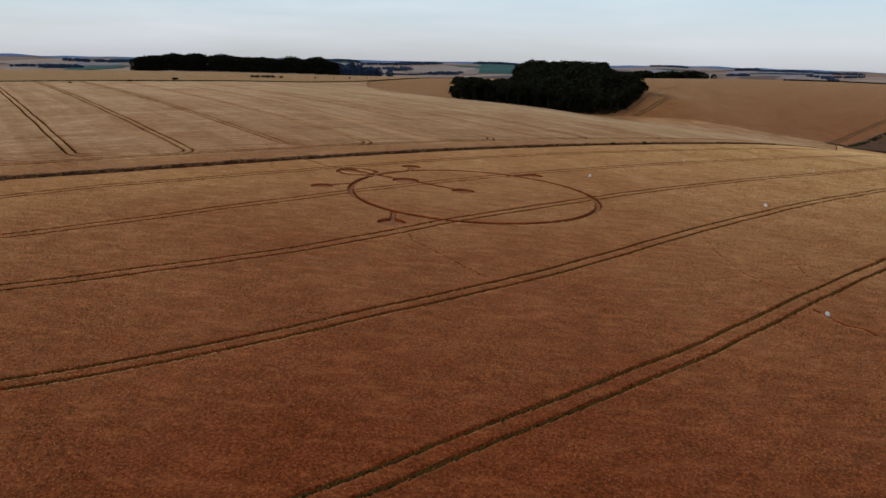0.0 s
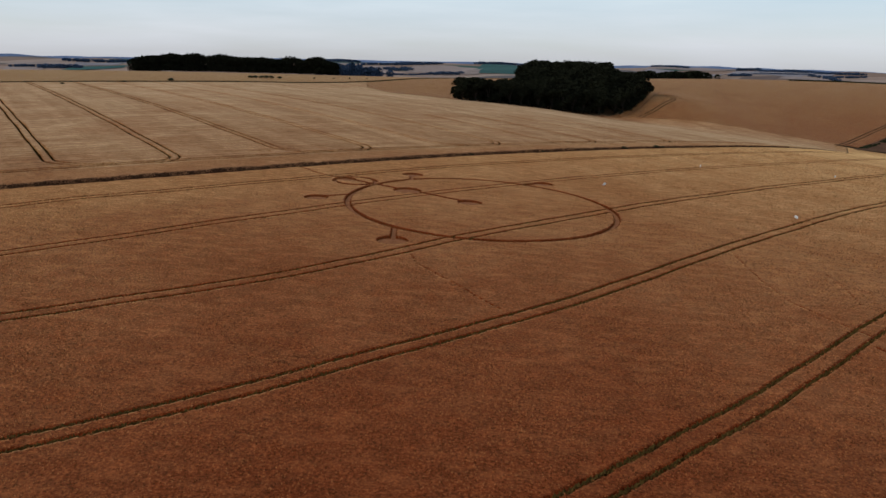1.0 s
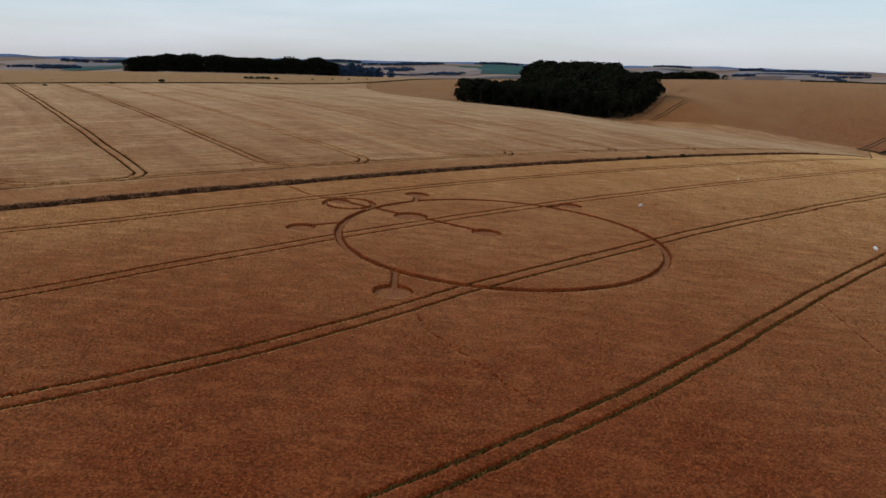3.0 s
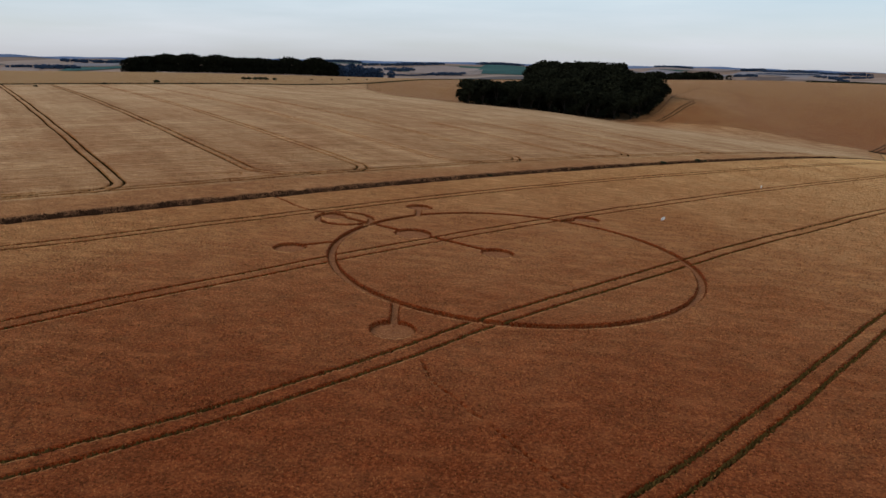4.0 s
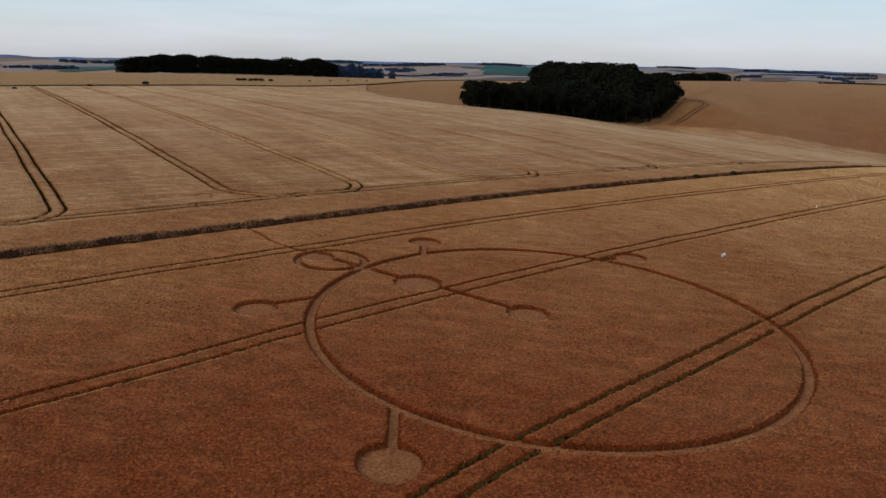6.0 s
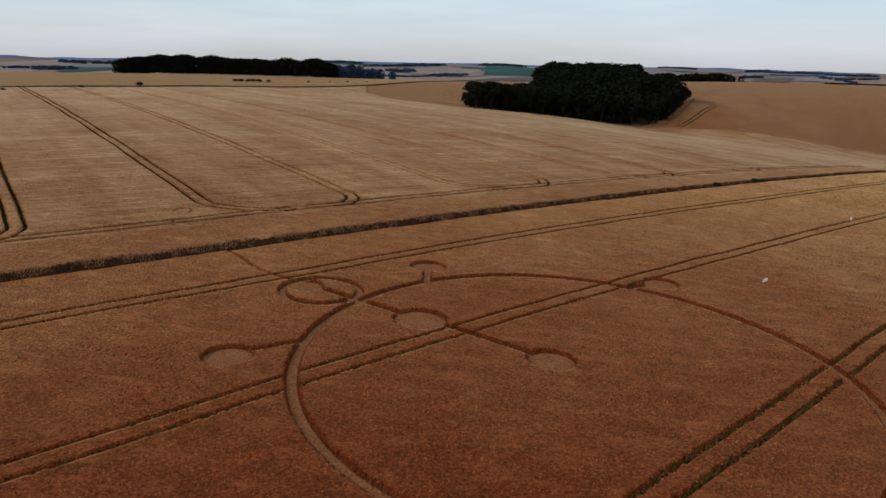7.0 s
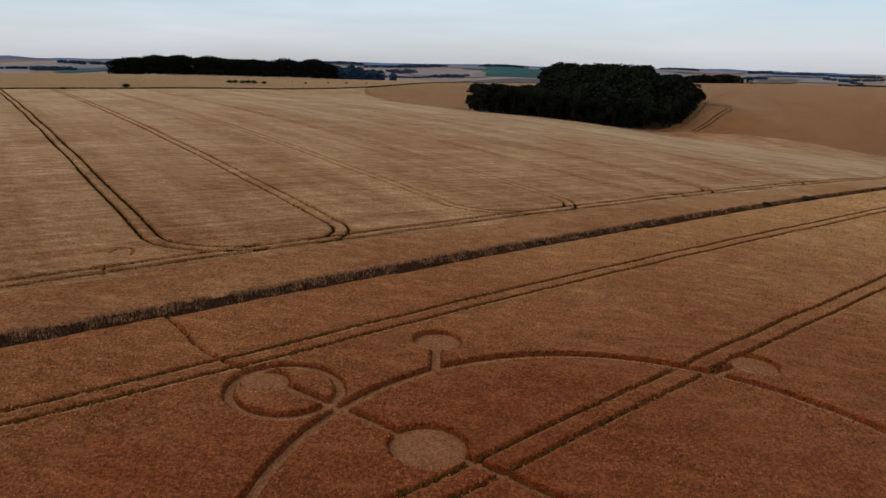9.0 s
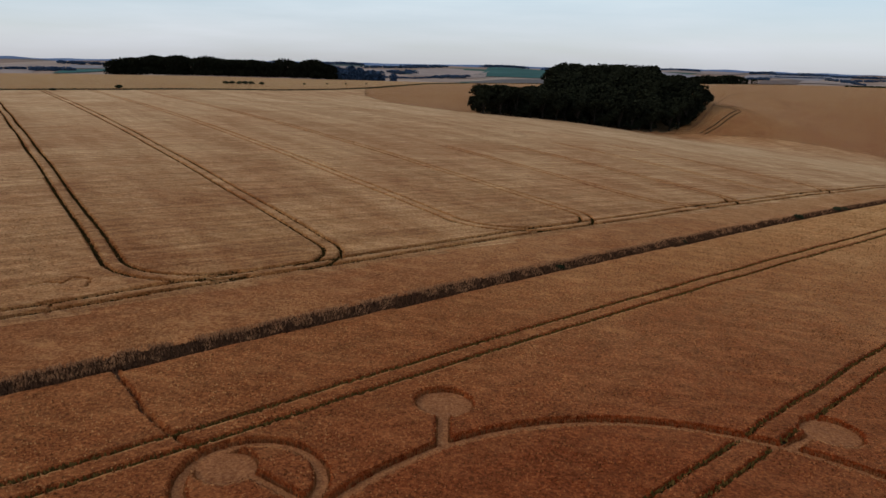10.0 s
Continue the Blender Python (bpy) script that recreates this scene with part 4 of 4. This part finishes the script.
def wood(name, corner_a, corner_b, depth, height, count, label, mat=LEAVES, card=1.6, seed=1, cards=110, bulge=1.0):
    """A far wood along the line from a to b: crowns of leaf clumps above trunks."""
    r = np.random.default_rng(seed)
    a, b = np.array(corner_a, float), np.array(corner_b, float)
    side = np.array([-(b - a)[1], (b - a)[0]])
    side /= np.linalg.norm(side)
    s, d = r.uniform(0, 1, count), r.uniform(-0.5, 0.5, count) * depth
    xy = a + s[:, None] * (b - a) + d[:, None] * side
    g = land(xy[:, 0], xy[:, 1])
    h = height * (0.93 + 0.1 * bumps(s * np.linalg.norm(b - a), 0 * s, 52, seed + 60) + r.uniform(-0.035, 0.035, count)) * (0.8 + 0.25 * np.minimum(1, 8 * np.minimum(s, 1 - s)))
    lobes = np.concatenate([np.stack([xy[:, 0], xy[:, 1], g + h * 0.66], -1), np.stack([xy[:, 0], xy[:, 1], g + h * 0.22], -1)])
    rad = np.concatenate([np.stack([h * 0.42, h * 0.42, h * 0.34], -1), np.stack([h * 0.4, h * 0.4, h * 0.3], -1)])
    rad[:, :2] *= bulge
    verts, faces = leaf_cards(r, lobes, rad, count * cards, card)
    return tagged(sheet(name, verts, faces, mat, False), label, "wood", kind="stuff")


VALLEY = [(262, 469), (296, 507), (345, 549), (440, 620), (480, 520), (360, 470), (291, 462)]
tagged(crop_sheet("valley_bank", to_xy, (480, 760), (60, 220), (4.0, 2.0, (1, 1)), lambda x, y: in_polygon(x, y, VALLEY), None, 0.9, BANK),
       "dark rough grass bank in the valley bottom", "bank", kind="structure")
wood("valley_scrub", (268, 474), (350, 553), 3, 1.3, 160, "low dark scrub along the valley bank", BUSH_LEAVES, 0.5, 12, 40, 1.6)
wood("crest_hedge", (395, 852), (620, 905), 4, 1.8, 320, "low dark hedge along the far crest", BUSH_LEAVES, 0.8, 13, 40, 1.3)
wood("far_wood", (-440, 1046), (-158, 1062), 50, 23.5, 190, "long dark belt of trees along the crest", LEAVES, 1.2, 2, 420, 1.1)
wood("far_wood", (262, 1085), (392, 1100), 60, 15, 95, "dark wood behind the hillside crop", seed=3)
wood("far_wood", (385, 1110), (436, 1120), 30, 8.5, 40, "low dark wood behind the hillside crop", seed=4)
wood("far_wood", (690, 1130), (800, 1130), 50, 23, 50, "dark wood on the skyline", seed=5)
wood("far_wood", (-830, 1400), (-660, 1420), 80, 14, 60, "dark wood beyond the crest field", seed=6)
wood("far_wood", (-175, 1110), (-110, 1230), 60, 17, 40, "dark wood edge dropping behind the crest", HAZY_LEAVES, 1.6, 7, 330)
wood("farm_trees", (595, 1120), (640, 1125), 12, 8, 10, "small clump of trees on the skyline", seed=8)

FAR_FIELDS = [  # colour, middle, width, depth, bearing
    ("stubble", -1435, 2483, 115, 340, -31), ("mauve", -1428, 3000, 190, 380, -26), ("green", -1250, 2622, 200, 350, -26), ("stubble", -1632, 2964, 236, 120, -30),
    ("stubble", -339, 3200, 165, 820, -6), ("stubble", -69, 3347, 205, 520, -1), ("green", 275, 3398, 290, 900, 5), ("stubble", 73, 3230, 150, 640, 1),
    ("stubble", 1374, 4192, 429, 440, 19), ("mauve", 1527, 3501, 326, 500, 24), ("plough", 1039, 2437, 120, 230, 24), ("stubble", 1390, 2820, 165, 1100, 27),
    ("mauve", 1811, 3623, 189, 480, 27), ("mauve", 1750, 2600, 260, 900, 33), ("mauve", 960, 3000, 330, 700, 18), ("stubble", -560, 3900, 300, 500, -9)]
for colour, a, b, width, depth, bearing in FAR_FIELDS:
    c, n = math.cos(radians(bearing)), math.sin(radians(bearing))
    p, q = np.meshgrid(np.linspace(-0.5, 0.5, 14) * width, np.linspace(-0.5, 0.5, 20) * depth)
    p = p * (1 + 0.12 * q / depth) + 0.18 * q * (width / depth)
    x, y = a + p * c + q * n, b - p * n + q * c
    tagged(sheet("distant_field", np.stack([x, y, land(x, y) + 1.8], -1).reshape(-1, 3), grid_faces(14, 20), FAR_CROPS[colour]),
           {"stubble": "pale stubble field far across the vale", "mauve": "ripe field far across the vale, greyed by painted haze", "green": "green field far across the vale, dulled by painted haze",
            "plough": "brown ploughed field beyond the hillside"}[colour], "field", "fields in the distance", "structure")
FAR_WOODS = [  # from, to, depth, height
    (-1432, 2558, -1342, 2672, 60, 12), (-1532, 2566, -1468, 2605, 30, 9), (-446, 3687, -60, 3805, 60, 8), (-270, 3245, -164, 3303, 110, 13),
    (-274, 3804, -32, 3919, 60, 9), (-81, 2971, 63, 2939, 50, 10), (-311, 2670, -70, 2987, 20, 4), (150, 3900, 390, 3960, 80, 12),
    (1553, 3954, 1668, 3902, 90, 13), (1587, 3729, 1889, 4038, 60, 7), (1922, 4076, 2264, 4469, 120, 12), (1805, 3613, 2031, 3551, 100, 9),
    (1672, 3400, 1843, 3229, 60, 7), (1025, 2671, 1088, 2635, 40, 8), (1672, 3256, 1711, 3229, 25, 11), (1425, 3414, 1747, 3499, 30, 5),
    (-773, 4262, -540, 4455, 90, 14), (420, 3500, 560, 3560, 60, 10), (1180, 4250, 1420, 4300, 60, 12), (1250, 2330, 1270, 2440, 10, 4),
    (2000, 3300, 2300, 3200, 60, 8), (-1650, 3150, -1400, 3300, 60, 10)]
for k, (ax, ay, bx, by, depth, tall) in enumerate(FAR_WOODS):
    wood("distant_wood", (ax, ay), (bx, by), depth, tall, int(math.hypot(bx - ax, by - ay) / 2.6) + 12, "distant wood or hedgerow far across the vale", HAZY_LEAVES, 3.0, 100 + k, 26, 1.6)

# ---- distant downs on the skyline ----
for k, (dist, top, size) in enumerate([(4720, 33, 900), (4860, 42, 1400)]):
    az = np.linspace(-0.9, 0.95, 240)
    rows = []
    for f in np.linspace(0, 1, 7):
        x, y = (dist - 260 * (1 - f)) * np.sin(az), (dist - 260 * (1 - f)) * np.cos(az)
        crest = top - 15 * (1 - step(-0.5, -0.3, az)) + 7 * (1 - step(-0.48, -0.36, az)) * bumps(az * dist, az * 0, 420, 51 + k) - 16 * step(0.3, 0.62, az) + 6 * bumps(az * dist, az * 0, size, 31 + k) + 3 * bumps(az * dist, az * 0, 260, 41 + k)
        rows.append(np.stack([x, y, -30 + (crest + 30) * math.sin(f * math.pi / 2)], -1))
    tagged(sheet("backdrop", np.concatenate(rows), grid_faces(240, 7), HAZE_HILL), "downs along the horizon, blue-grey with painted haze", "hills", kind="structure")

# ---- white bags on canes, set out among the wheat ----


def flag(seed):
    r = np.random.default_rng(seed)
    root = empty("marker_bag", 0, 0, 0)
    bm = bmesh.new()
    tube(bm, [(0, 0, -0.1), (0.01, 0, 0.7), (0.03, 0.02, 1.45)], [0.014, 0.013, 0.011], 8)
    part("cane", bm, CANE, root, "thin bamboo cane")
    bm = bmesh.new()
    bmesh.ops.create_uvsphere(bm, u_segments=18, v_segments=12, radius=1.0)
    for v in bm.verts:
        w = 1 + 0.16 * math.sin(5 * v.co.x + seed) * math.cos(4 * v.co.z) + 0.1 * math.sin(9 * v.co.z + 3 * v.co.x)
        pinch = 0.55 + 0.45 * (1 - max(v.co.z, 0)) ** 0.5
        v.co = Vector((v.co.x * 0.34 * w * pinch, v.co.y * 0.1 * w * pinch, v.co.z * 0.27 * w + 1.1 + 0.12 * v.co.x))
    part("bag", bm, WHITE, root, "crumpled white plastic bag", True)
    return tagged(root, "white plastic bag on a cane in wheat", "marker", "white bags in the wheat")


first_flag = flag(2)
for i, (a, b) in enumerate([(31.8, 155.0), (68.4, 202.8), (62.4, 135.6), (41.3, 71.8), (110.1, 211.2)]):
    m = pose(a, b, float(land(a, b)), 4, 6 - 3 * i, 20 + 61 * i)
    if i == 0:
        first_flag.matrix_basis = m
    else:
        copy_thing(first_flag, m)
